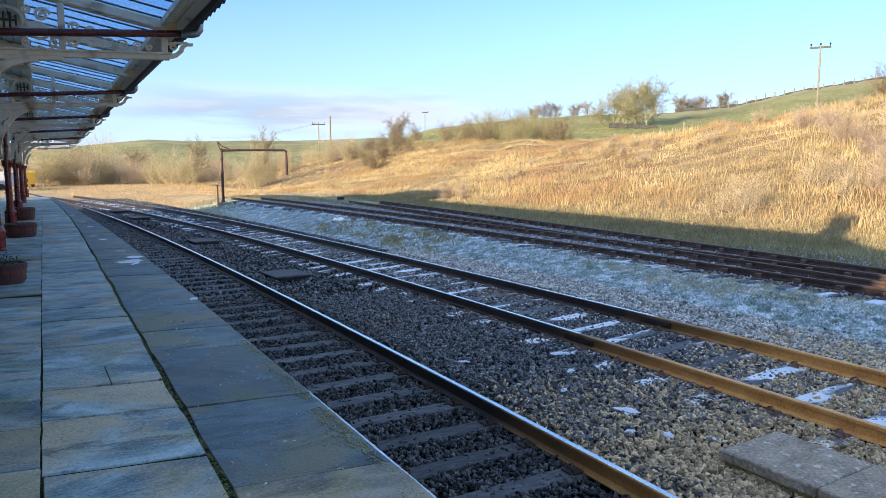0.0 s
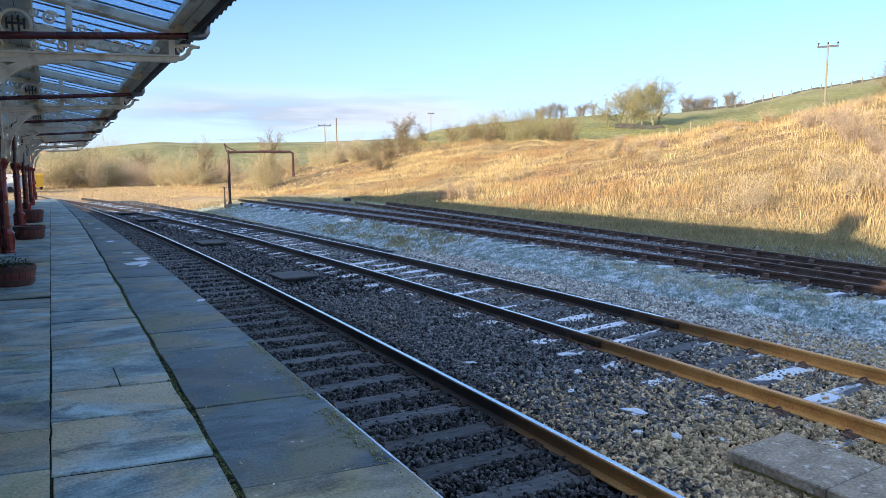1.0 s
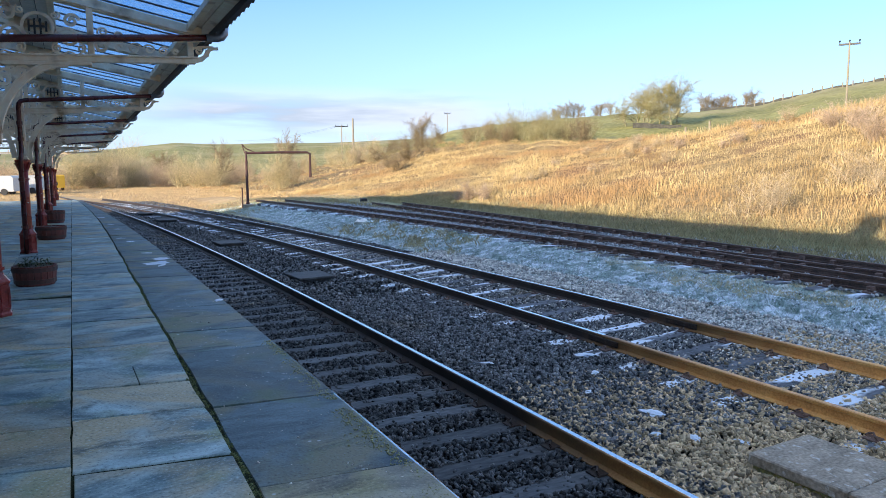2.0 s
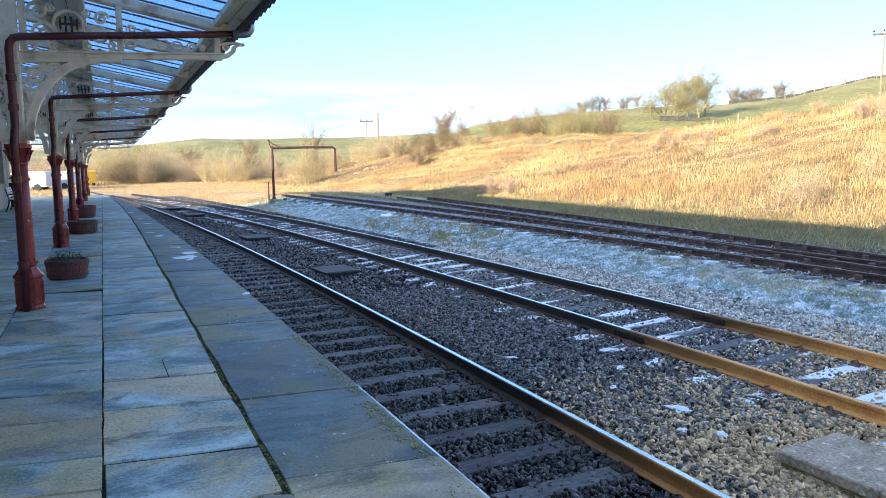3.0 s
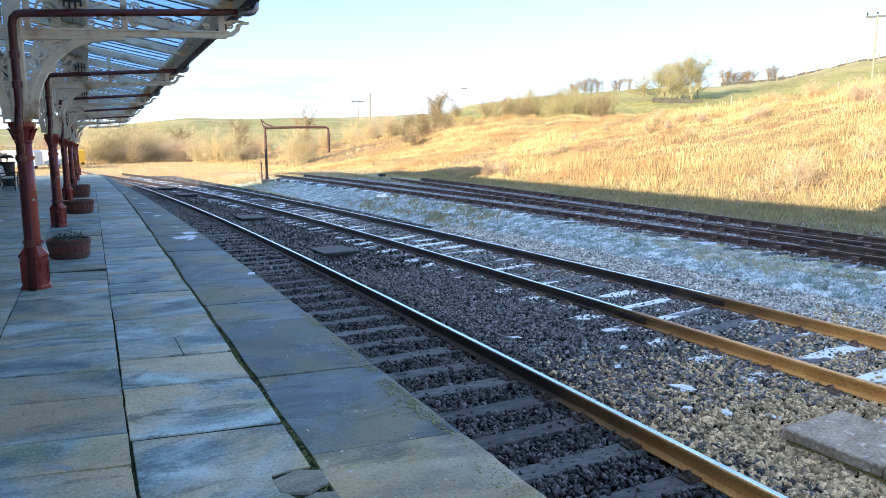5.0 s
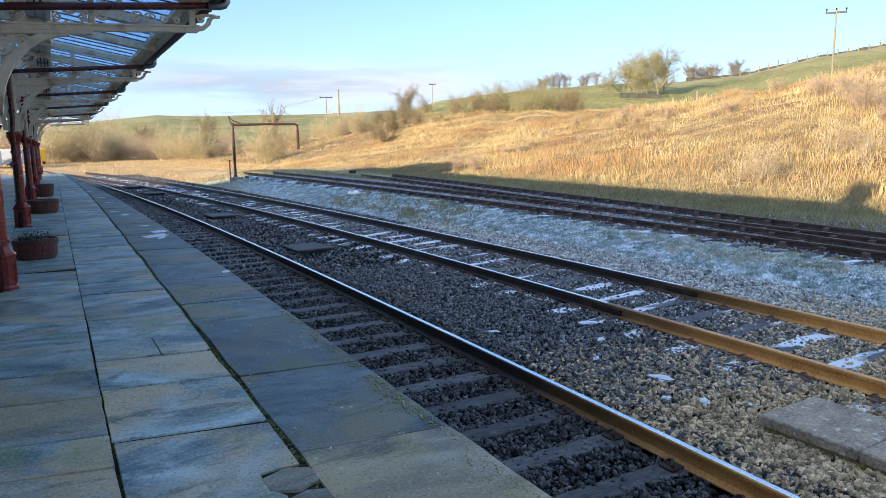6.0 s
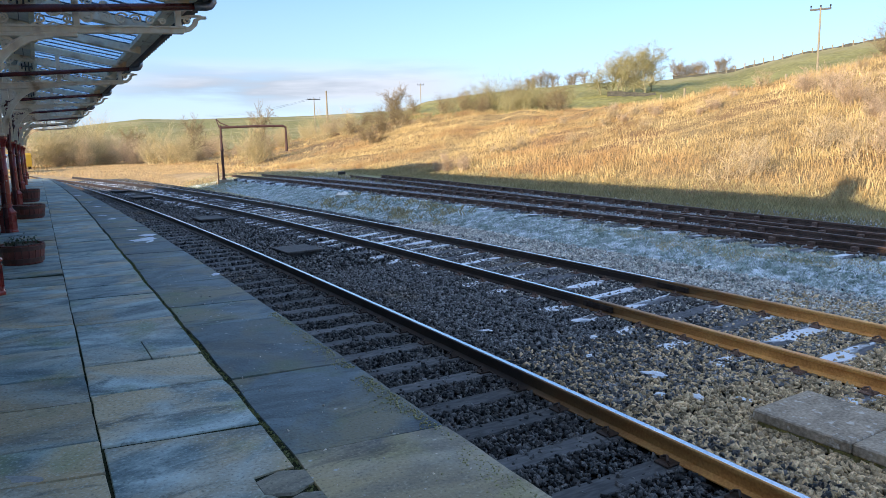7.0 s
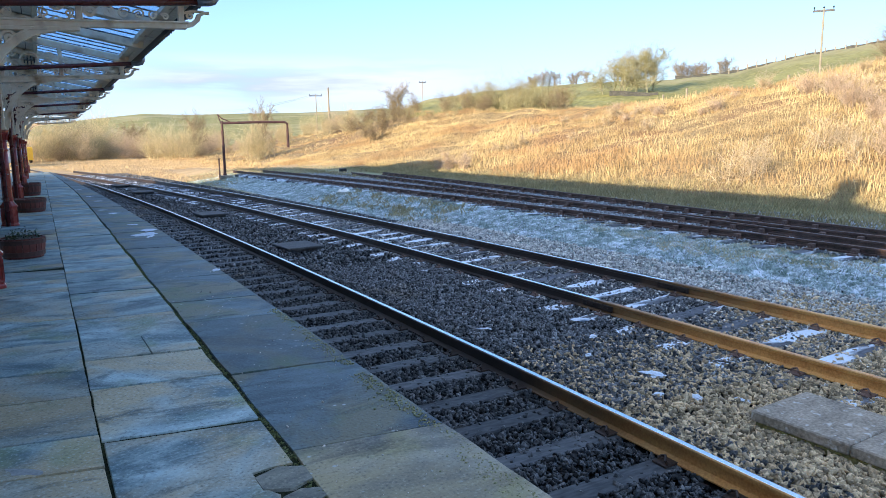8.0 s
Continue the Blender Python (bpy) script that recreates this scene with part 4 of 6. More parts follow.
def make_column():
    """A cast-iron column at its own base, with a cream post above the capital."""
    ob = thing("canopy_column", pose(CX, COLS[0], 0), "maroon cast-iron canopy column with a cream upper post", "column", "canopy columns")
    bm = lathe(bmesh.new(), [(0.165, 0), (0.165, 0.03), (0.148, 0.05), (0.148, 0.36), (0.165, 0.375), (0.165, 0.395), (0.14, 0.42), (0.105, 0.47), (0.095, 0.5)], 8, math.pi / 8)
    base = part("base", bm, M_RED, ob)
    for i in range(8):
        a = math.pi / 4 * i
        bm = bmesh.new()
        m = pose(0, 0, 0, 0, 0, math.degrees(a)) @ Matrix.Translation((0.137, 0, 0.2))
        for x0, y0, z0, x1, y1, z1 in ((0, -0.05, -0.13, 0.006, -0.04, 0.13), (0, 0.04, -0.13, 0.006, 0.05, 0.13), (0, -0.04, -0.13, 0.006, 0.04, -0.12), (0, -0.04, 0.12, 0.006, 0.04, 0.13)):
            box(bm, x0, y0, z0, x1, y1, z1, 0, m)
        part("base_panel", bm, M_RED, base)
    part("shaft", lathe(bmesh.new(), [(0.092, 0.48), (0.088, 0.55), (0.086, 1.1), (0.08, 1.72)], 14), M_RED, ob, smooth=True)
    for z, r in ((0.54, 0.108), (1.5, 0.098)):
        part("strap", lathe(bmesh.new(), [(0.08, z - 0.02), (r, z - 0.018), (r, z + 0.018), (0.08, z + 0.02)], 14), M_RED, ob)
    bm = lathe(bmesh.new(), [(0.082, 1.66), (0.095, 1.675), (0.085, 1.70), (0.095, 1.74), (0.112, 1.80), (0.128, 1.84), (0.138, 1.85), (0.138, 1.895), (0.10, 1.90)], 14)
    cap = part("capital", bm, M_RED, ob)
    for i in range(8):
        a = math.pi / 4 * i + 0.2
        bm = bmesh.new()
        c, s = math.cos(a), math.sin(a)
        sweep(bm, [(0.09 * c, 0.09 * s, 1.70), (0.112 * c, 0.112 * s, 1.77), (0.140 * c, 0.140 * s, 1.83), (0.150 * c, 0.150 * s, 1.815)], [(-0.022, -0.008), (0.022, -0.008), (0.012, 0.008), (-0.012, 0.008)])
        part("leaf", bm, M_RED, cap)
    bm = box(bmesh.new(), -0.085, -0.07, 1.9, 0.085, 0.07, roof_z(CX) - 0.05, 0.012)
    box(bm, -0.10, -0.085, 1.9, 0.10, 0.085, 1.96, 0.01)
    box(bm, -0.10, -0.085, 2.78, 0.10, 0.085, 2.83, 0.01)
    part("upper_post", bm, M_CREAM, ob, "weathered cream post")
    for s in (-0.045, 0.05):
        part("reflector", lathe(bmesh.new(), [(0.014, 0), (0.014, 0.006), (0.008, 0.008)], 8), M_WHITE, ob, "small white disc").matrix_local = pose(s, -0.094, 1.03, 90)
    return ob


def make_pipe():
    """The rainwater pipe: along the truss and down the column's face."""
    ob = thing("downpipe", pose(CX, COLS[0], 0), "maroon rainwater pipe strapped to a column", "downpipe", "rainwater pipes")
    y = -0.145
    pts = [(-0.03, y - 0.015, 0.0), (-0.025, y - 0.015, 1.62), (-0.02, y - 0.05, 1.80), (-0.015, y - 0.05, 1.92), (0.0, y, 2.1), (0.0, y, 2.93), (0.012, y, 3.0), (0.05, y, 3.05), (0.12, y, 3.065), (2.40, y, 3.245)]
    part("pipe", sweep(bmesh.new(), pts, circle(0.043, 9), up=(0.3, 1, 0.1)), M_MAROON, ob, smooth=True)
    for z in (0.54, 1.5, 2.3, 2.62):
        part("collar", lathe(bmesh.new(), [(0.04, z - 0.04), (0.054, z - 0.035), (0.054, z + 0.035), (0.04, z + 0.04)], 10), M_MAROON, ob).location = (-0.026 if z < 1.7 else 0, y - 0.015 if z < 1.7 else y, 0)
    part("elbow", sweep(bmesh.new(), [(2.40, y, 3.245), (2.54, y, 3.255), (2.59, y, 3.27), (2.62, y, 3.31), (2.625, y, 3.42)], circle(0.05, 9), up=(0, 1, 0)), M_ALLOY, ob, "bare metal elbow", smooth=True)
    return ob


def make_truss():
    """One bracket frame across the platform: chords, arched braces and iron scrollwork, about the column."""
    ob = thing("canopy_truss", pose(CX, COLS[0], 0), "cream cast-iron canopy bracket with pierced scrollwork", "canopy bracket", "canopy brackets")
    rz = lambda x: roof_z(x + CX) - 0.05
    for side, reach in ((1, 2.29), (-1, 2.70)):
        bm = box(bmesh.new(), side * 0.08, -0.045, 2.84, side * reach, 0.045, 2.915, 0.008)
        box(bm, side * 0.08, -0.07, 2.90, side * (reach + 0.02), 0.07, 2.925, 0.006)
        box(bm, side * 0.08, -0.06, 2.80, side * 1.13, 0.06, 2.842, 0.006)
        part("bottom_chord", bm, M_CREAM, ob)
        xs = (side * 0.05, side * (2.36 if side > 0 else 1.44))
        bm = bmesh.new()
        pts = [(xs[0], 0, rz(xs[0]) - 0.03), (xs[1], 0, rz(xs[1]) - 0.03)] + ([] if side > 0 else [(-2.7, 0, rz(-2.7) - 0.03)])
        sweep(bm, pts, [(-0.05, -0.05), (0.05, -0.05), (0.05, 0.05), (-0.05, 0.05)])
        part("top_chord", bm, M_CREAM, ob)
        # arch
        arc = [(side * (0.88 - 0.75 * math.cos(a)), 0, 1.93 + 0.90 * math.sin(a)) for a in np.linspace(0, math.pi / 2, 14)]
        arc = [(side * 0.13, 0, 1.93)] + arc[1:]
        brace = part("arch_brace", sweep(bmesh.new(), arc, [(-0.03, -0.055), (0.03, -0.055), (0.03, 0.055), (-0.03, 0.055)], up=(0, 1, 0)), M_CREAM, ob)
        for lift in (-0.035, 0.035):
            rib = [(x + side * lift * (0.88 - abs(x)) / 0.75, 0, z - lift * (z - 1.93) / 0.9) for x, y, z in arc]
            part("moulding", sweep(bmesh.new(), rib, [(-0.009, -0.072), (0.009, -0.072), (0.009, 0.072), (-0.009, 0.072)], up=(0, 1, 0)), M_CREAM, brace)
        # spandrel scrolls
        bm, scrolls = bmesh.new(), []
        for cx, cz, r, tn, st, w in ((0.24, 2.66, 0.105, 1.6, 0.5, 1), (0.43, 2.72, 0.085, 1.5, 3.5, -1), (0.20, 2.42, 0.085, 1.6, 1.2, -1), (0.33, 2.50, 0.06, 1.4, 4.0, 1), (0.17, 2.22, 0.06, 1.4, 0.3, 1), (0.58, 2.755, 0.055, 1.3, 0.5, 1), (0.155, 2.07, 0.04, 1.3, 2.0, -1), (0.70, 2.775, 0.035, 1.2, 1.0, -1), (0.31, 2.77, 0.04, 1.3, 2.5, -1), (0.14, 2.55, 0.045, 1.3, 3.3, 1)):
            scrolls.append(iron(bmesh.new(), [(side * p[0], p[1], p[2]) for p in spiral(cx, cz, r, tn, st, w)], 0.016 if r > 0.08 else 0.010))
        iron(bm, [(side * p[0], 0, p[2]) for p in ((0.12, 0, 2.08), (0.22, 0, 2.32), (0.26, 0, 2.55), (0.42, 0, 2.66), (0.62, 0, 2.79))], 0.013)
        spandrel = part("spandrel_stem", bm, M_CREAM, ob)
        for b in scrolls:
            part("scroll", b, M_CREAM, spandrel)
        # posts and panel scrolls
        ends = (0.14, 1.13, reach - 0.06)
        for x in ends:
            part("truss_post", box(bmesh.new(), side * x - 0.035, -0.035, 2.92, side * x + 0.035, 0.035, max(3.0, rz(side * x) - 0.05), 0.006), M_CREAM, ob)
        bm, scrolls = bmesh.new(), []
        mid = 0.60
        for x, z, r, st, w in ((0.33, 3.13, 0.13, 0.2, 1), (0.30, 3.38, 0.11, 3.4, -1), (0.90, 3.12, 0.13, 3.0, -1), (0.94, 3.33, 0.085, 0.2, 1), (0.42, 3.0, 0.055, 1.5, -1), (0.78, 3.0, 0.055, 1.5, 1), (0.24, 3.02, 0.05, 2.0, 1), (1.03, 3.0, 0.05, 2.0, -1), (0.43, 3.42, 0.05, 2.0, 1), (0.78, 3.38, 0.05, 1.0, -1), (1.25, 3.03, 0.085, 0.5, 1), (1.26, 3.22, 0.06, 3.6, -1), (1.43, 3.03, 0.08, 2.6, -1), (1.42, 3.19, 0.045, 0, 1), (1.60, 3.02, 0.075, 0.4, 1), (1.76, 3.01, 0.07, 3.0, -1), (1.92, 3.0, 0.06, 0.5, 1), (2.05, 2.985, 0.045, 3.0, -1), (1.60, 3.15, 0.035, 2.0, 1)):
            if rz(side * x) - z - 0.06 > r * 0.8 or side < 0:
                scrolls.append(iron(bmesh.new(), [(side * p[0], p[1], p[2]) for p in spiral(x, z, r, 1.5, st, w)], 0.016 if r > 0.08 else 0.010))
        for t in np.linspace(0.2, 1.0, 6):
            scrolls.append(iron(bmesh.new(), [(side * t, 0, 2.93), (side * (t + 0.06), 0, 2.96), (side * (t + 0.12), 0, 2.93)], 0.009))
        ring = [(side * mid + 0.155 * math.cos(a), 0, 3.24 + 0.155 * math.sin(a)) for a in np.linspace(0, 2 * math.pi, 25)]
        iron(bm, ring, 0.016)
        panel = part("panel_ring", bm, M_CREAM, ob)
        for b in scrolls:
            part("scroll", b, M_CREAM, panel)
        # the dark device in the ring, as plain strokes
        bm = bmesh.new()
        for x0, z0, x1, z1 in ((-0.085, 3.18, -0.085, 3.30), (-0.03, 3.15, -0.03, 3.33), (0.03, 3.15, 0.03, 3.33), (0.085, 3.18, 0.085, 3.30), (-0.085, 3.24, 0.085, 3.24)):
            iron(bm, [(side * mid + x0, -0.012, z0), (side * mid + x1, -0.012, z1)], 0.011)
        part("monogram", bm, M_BLACK, panel, "dark plain ironwork device")
        bm = bmesh.new()
        if side > 0:
            iron(bm, [(2.27, 0, 2.88), (2.36, 0, 2.90), (2.42, 0, 2.95), (2.44, 0, 3.01), (2.50, 0, 3.06), (2.56, 0, 3.065)], 0.028)
            iron(bm, [(2.22, 0, 3.03), (2.35, 0, 3.08), (2.5, 0, 3.09)], 0.02)
            iron(bm, spiral(2.34, 3.0, 0.05, 1.3, 1, 1), 0.012)
            part("scroll_end", bm, M_CREAM, ob)
        else:
            bm.free()
    return ob


column0, pipe0, truss0 = make_column(), make_pipe(), make_truss()
for part_ob in truss0.children_recursive:          # the arm rises slightly towards its tip
    for v in part_ob.data.vertices:
        if v.co.x > 0:
            roof_under = roof_z(v.co.x + CX) - 0.14
            v.co.z += 0.045 * v.co.x * min(1.0, max(0.0, (roof_under - v.co.z) / max(0.05, roof_under - 3.0)))
for y in [COLS[0] - BAY] + COLS[1:]:
    for o in ((column0, pipe0, truss0) if y > COLS[0] else (truss0,)):
        c = copy_thing(o, Matrix.Identity(4))
        c.matrix_basis = pose(CX, y, 0) @ Matrix.Diagonal((1, 1, 1 - FALL * (y - COLS[0]) / 3.0, 1))

# roof: boards, rafters, glazed strips and the eaves
Y0, Y1 = 1.0, COLS[-1] + 1.8
roof = thing("canopy_roof", pose(0, COLS[0], 0, -math.degrees(FALL)) @ pose(0, -COLS[0], 0), "timber and glass platform canopy with dark scalloped eaves", "canopy")
for x0, x1, nm in ((EAVE_X - 0.22, EAVE_X + 0.04, "eaves_board"), (-0.62, -0.12, "roof_boarding"), (RIDGE_X, -1.95, "roof_boarding"), (-3.6, RIDGE_X, "roof_boarding")):
    bm = bmesh.new()
    k = max(1, round((x1 - x0) / 0.16))
    for i in range(k):
        a, b = x0 + (x1 - x0) * i / k, x0 + (x1 - x0) * (i + 1) / k - 0.012
        sweep(bm, [((a + b) / 2, Y0, roof_z((a + b) / 2)), ((a + b) / 2, Y1, roof_z((a + b) / 2))], [((b - a) / 2, -0.012 - SLOPE * (b - a) / 2), ((b - a) / 2, 0.012 - SLOPE * (b - a) / 2), (-(b - a) / 2, 0.012 + SLOPE * (b - a) / 2), (-(b - a) / 2, -0.012 + SLOPE * (b - a) / 2)])
    part(nm, bm, M_CREAM if nm == "eaves_board" else M_BOARD, roof)
    bm = bmesh.new()
    sweep(bm, [((x0 + x1) / 2, Y0, (roof_z(x0) + roof_z(x1)) / 2 + 0.03), ((x0 + x1) / 2, Y1, (roof_z(x0) + roof_z(x1)) / 2 + 0.03)], [((x1 - x0) / 2, -0.01 + (roof_z(x1) - roof_z(x0)) / 2), ((x1 - x0) / 2, 0.01 + (roof_z(x1) - roof_z(x0)) / 2), (-(x1 - x0) / 2, 0.01 - (roof_z(x1) - roof_z(x0)) / 2), (-(x1 - x0) / 2, -0.01 - (roof_z(x1) - roof_z(x0)) / 2)])
    part("roof_covering", bm, M_SLATE, roof)
for y in np.arange(COLS[0] - BAY, Y1, BAY / 3):
    on = abs(((y - COLS[0]) / BAY) - round((y - COLS[0]) / BAY)) < 0.01
    bm = bmesh.new()
    w = 0.06 if on else 0.11
    sweep(bm, [(EAVE_X - 0.1, y, roof_z(EAVE_X - 0.1) - 0.085), (RIDGE_X, y, roof_z(RIDGE_X) - 0.085)], [(-w, -0.06), (w, -0.06), (w, 0.06), (-w, 0.06)])
    part("rafter", bm, M_CREAM, roof)
for x in (-0.12, EAVE_X - 0.24, -0.62, -1.95):
    part("purlin", box(bmesh.new(), x - 0.04, Y0, roof_z(x) - 0.10, x + 0.04, Y1, roof_z(x) - 0.02, 0.008), M_CREAM, roof)
bar_pts = [(-0.12, EAVE_X - 0.22), (-1.95, -0.62)]
pane_i = {}
for x0, x1 in bar_pts:
    bm = bmesh.new()
    sweep(bm, [(x1, 0.02, roof_z(x1)), (x0, 0.02, roof_z(x0))], [(-0.013, -0.012), (0.013, -0.012), (0.013, 0.008), (-0.013, 0.008)])
    bar = part("glazing_bar", bm, M_GUTTER, roof)
    bm = bmesh.new()
    sweep(bm, [(x1, 0.02, roof_z(x1)), (x0, 0.02, roof_z(x0))], [(-0.1, -0.003), (0.1, -0.003), (0.1, 0.003), (-0.1, 0.003)])
    bmesh.ops.scale(bm, vec=(1, 2.14, 1), verts=bm.verts)
    pane = part("glass_pane", bm, M_PANE, roof)
    pane.visible_shadow = False
    first = True
    for y in np.arange(Y0, Y1 - 0.3, 0.46):
        if first:
            bar.location, pane.location = (0, y, 0), (0, y + 0.19, 0)
            first = False
        else:
            link("glazing_bar", bar.data, None, roof).location = (0, y, 0)
            q = link("glass_pane", pane.data, None, roof)
            q.location, q.visible_shadow = (0, y + 0.19, 0), False
bm = bmesh.new()
sweep(bm, [(EAVE_X + 0.09, Y0, EAVE_Z - 0.01), (EAVE_X + 0.09, Y1, EAVE_Z - 0.01)], [(-0.06, 0.05), (-0.055, -0.01), (-0.03, -0.05), (0.03, -0.05), (0.055, -0.01), (0.06, 0.05), (0.045, 0.05), (0.02, -0.035), (-0.02, -0.035), (-0.045, 0.05)])
gut = part("gutter", bm, M_GUTTER, roof, "dark cast gutter")
bm = bmesh.new()
for y in np.arange(Y0 + 0.1, Y1, 0.23):
    cyl(bm, (EAVE_X + 0.08, y, EAVE_Z + 0.02), (EAVE_X + 0.16, y, EAVE_Z - 0.0), 0.06, 0.06, 8)
part("scalloped_edge", bm, M_GUTTER, roof, "dark scalloped eaves edge")

# station building
building = thing("station_building", pose(0, 0, 0), "sandstone station building with tall dark windows", "building")
WX, B0, B1 = -3.6, 0.95, 35.5
bays = np.arange(B0, B1 - 0.5, 3.25)
bm = bmesh.new()
box(bm, WX - 0.4, B0, -1.0, WX, B1, 0.95)
box(bm, WX - 0.4, B0, 3.0, WX, B1, 4.3)
for y in list(bays) + [B1 - 0.9]:
    box(bm, WX - 0.4, y, 0.95, WX, y + 0.9, 3.0)
box(bm, -14.4, B0, -1.0, -14, B1, 4.3)
box(bm, -14, B0, -1.0, WX - 0.4, B0 + 0.4, 4.3)
box(bm, -14, B1 - 0.4, -1.0, WX - 0.4, B1, 4.3)
wall = part("wall", bm, M_WALLST, building)
for y in bays:
    a, b = y + 0.9, min(y + 3.25, B1 - 0.9)
    if b - a < 0.5:
        continue
    bm = bmesh.new()
    for q in np.linspace(a, b, 4):
        box(bm, WX - 0.22, q - 0.05, 0.95, WX - 0.12, q + 0.05, 3.0, 0.006)
    for z in (0.98, 2.3, 2.96):
        box(bm, WX - 0.21, a, z - 0.05, WX - 0.13, b, z + 0.05, 0.005)
    win = part("window", bm, M_FRAME, building, "tall cream-framed window")
    part("pane", box(bmesh.new(), WX - 0.18, a, 0.95, WX - 0.17, b, 3.0), M_WINDOW, win, "dark glass")
    part("sill", box(bmesh.new(), WX - 0.2, a - 0.05, 0.86, WX + 0.06, b + 0.05, 0.945, 0.01), M_WALLST, win)
part("floor_slab", box(bmesh.new(), -14, B0, -0.2, WX - 0.4, B1, -0.1), M_PWALL, building)


def pitched(x0, x1, y0, y1, z0, zr):
    bm = bmesh.new()
    xm = (x0 + x1) / 2
    v = [bm.verts.new(p) for p in ((x0, y0, z0), (x1, y0, z0), (x1, y1, z0), (x0, y1, z0), (xm, y0 + 0.3, zr), (xm, y1 - 0.3, zr))]
    for f in ((0, 1, 4), (1, 2, 5, 4), (2, 3, 5), (3, 0, 4, 5), (3, 2, 1, 0)):
        bm.faces.new([v[i] for i in f])
    return bm


part("roof", pitched(-14.6, WX + 0.1, B0 - 0.2, B1 + 0.2, 4.3, 6.6), M_SLATE, building, "slate roof")
stack = part("chimney", box(bmesh.new(), -9.5, 1.22, 5.5, -8.7, 1.68, 7.3, 0.03), M_WALLST, building)
part("chimney_cap", box(bmesh.new(), -9.58, 1.15, 7.301, -8.62, 1.75, 7.45, 0.03), M_WALLST, stack)
raised = part("clerestory", box(bmesh.new(), -10.3, 25.0, 5.6, -7.8, 31.2, 6.9, 0.02), M_WALLST, building, "raised stone clerestory")
part("clerestory_roof", pitched(-10.5, -7.6, 24.8, 31.4, 6.901, 7.6), M_SLATE, raised)
# unseen range, added to keep direct sun off the platform and near tracks
annex = thing("station_annex", pose(0, 0, 0), "unseen low range added to block the sun", "building")
part("wall", box(bmesh.new(), -13, -40, -1.0, WX - 0.1, B0 - 0.01, 3.2), M_WALLST, annex)
part("roof", pitched(-13.4, WX + 0.1, -40.2, B0 - 0.3, 3.2, 4.6), M_SLATE, annex, "low slate roof")


def make_tub(y, x, r, h, label, empty=False):
    ob = thing("planter_tub", pose(x, y, 0), label, "planter", "planter tubs")
    n = 20
    for i in range(n):
        a0, a1 = 2 * math.pi * i / n + 0.015, 2 * math.pi * (i + 1) / n - 0.015
        bm = bmesh.new()
        rings = []
        for z, rr in ((0, 0.86), (h * 0.5, 0.97), (h, 1.0)):
            rings.append([bm.verts.new((rr * q * math.cos(a), rr * q * math.sin(a), z)) for q, a in ((r, a0), (r, a1), (r - 0.025, a1), (r - 0.025, a0))])
        for p, q in zip(rings, rings[1:]):
            for k in range(4):
                bm.faces.new((p[k], p[(k + 1) % 4], q[(k + 1) % 4], q[k]))
        bm.faces.new(rings[-1])
        part("stave", bm, M_TUB, ob)
    for z, q in ((h * 0.22, 0.915), (h * 0.82, 0.99)):
        part("hoop", lathe(bmesh.new(), [(r * q - 0.012, z - 0.03), (r * q + 0.008, z - 0.03), (r * q + 0.012, z + 0.03), (r * q - 0.01, z + 0.03)], 24), M_HOOP, ob)
    part("soil", lathe(bmesh.new(), [(r * 0.84, 0.01), (r * 0.92, h - 0.06), (r * 0.5, h - 0.03), (0.02, h - 0.02)], 16), M_SOIL, ob)
    rnd = random.Random(int(y * 10))
    vs, ts = [], []
    for s in range(0 if empty else 34):
        a, q = rnd.uniform(0, 6.28), r * 0.75 * math.sqrt(rnd.random())
        bx, by, hh = q * math.cos(a), q * math.sin(a), rnd.uniform(0.04, 0.15) + (0.08 if q < r * 0.4 and math.cos(a) > 0 else 0)
        for k in range(9):
            t = rnd.random()
            p = Vector((bx + rnd.uniform(-0.05, 0.05), by + rnd.uniform(-0.05, 0.05), h - 0.04 + hh * t))
            d = Vector((rnd.uniform(-1, 1), rnd.uniform(-1, 1), rnd.uniform(-0.2, 1))).normalized() * rnd.uniform(0.02, 0.05)
            e = d.cross(Vector((rnd.uniform(-1, 1), rnd.uniform(-1, 1), 1))).normalized() * 0.012
            i = len(vs)
            vs += [p, p + d * 0.5 + e, p + d, p + d * 0.5 - e]
            ts += [(i, i + 1, i + 2), (i, i + 2, i + 3)]
    if vs:
        tri_mesh("foliage", [tuple(v) for v in vs], ts, M_PLANT, ob, "small dark green bedding plants")
    return ob


make_tub(11.7, -0.56, 0.29, 0.28, "brown half-barrel planter with small green plants")
make_tub(19.3, -0.52, 0.335, 0.31, "wide brown half-barrel planter with bare soil", True)
make_tub(25.2, -0.60, 0.34, 0.38, "brown half-barrel planter beside a column", True)


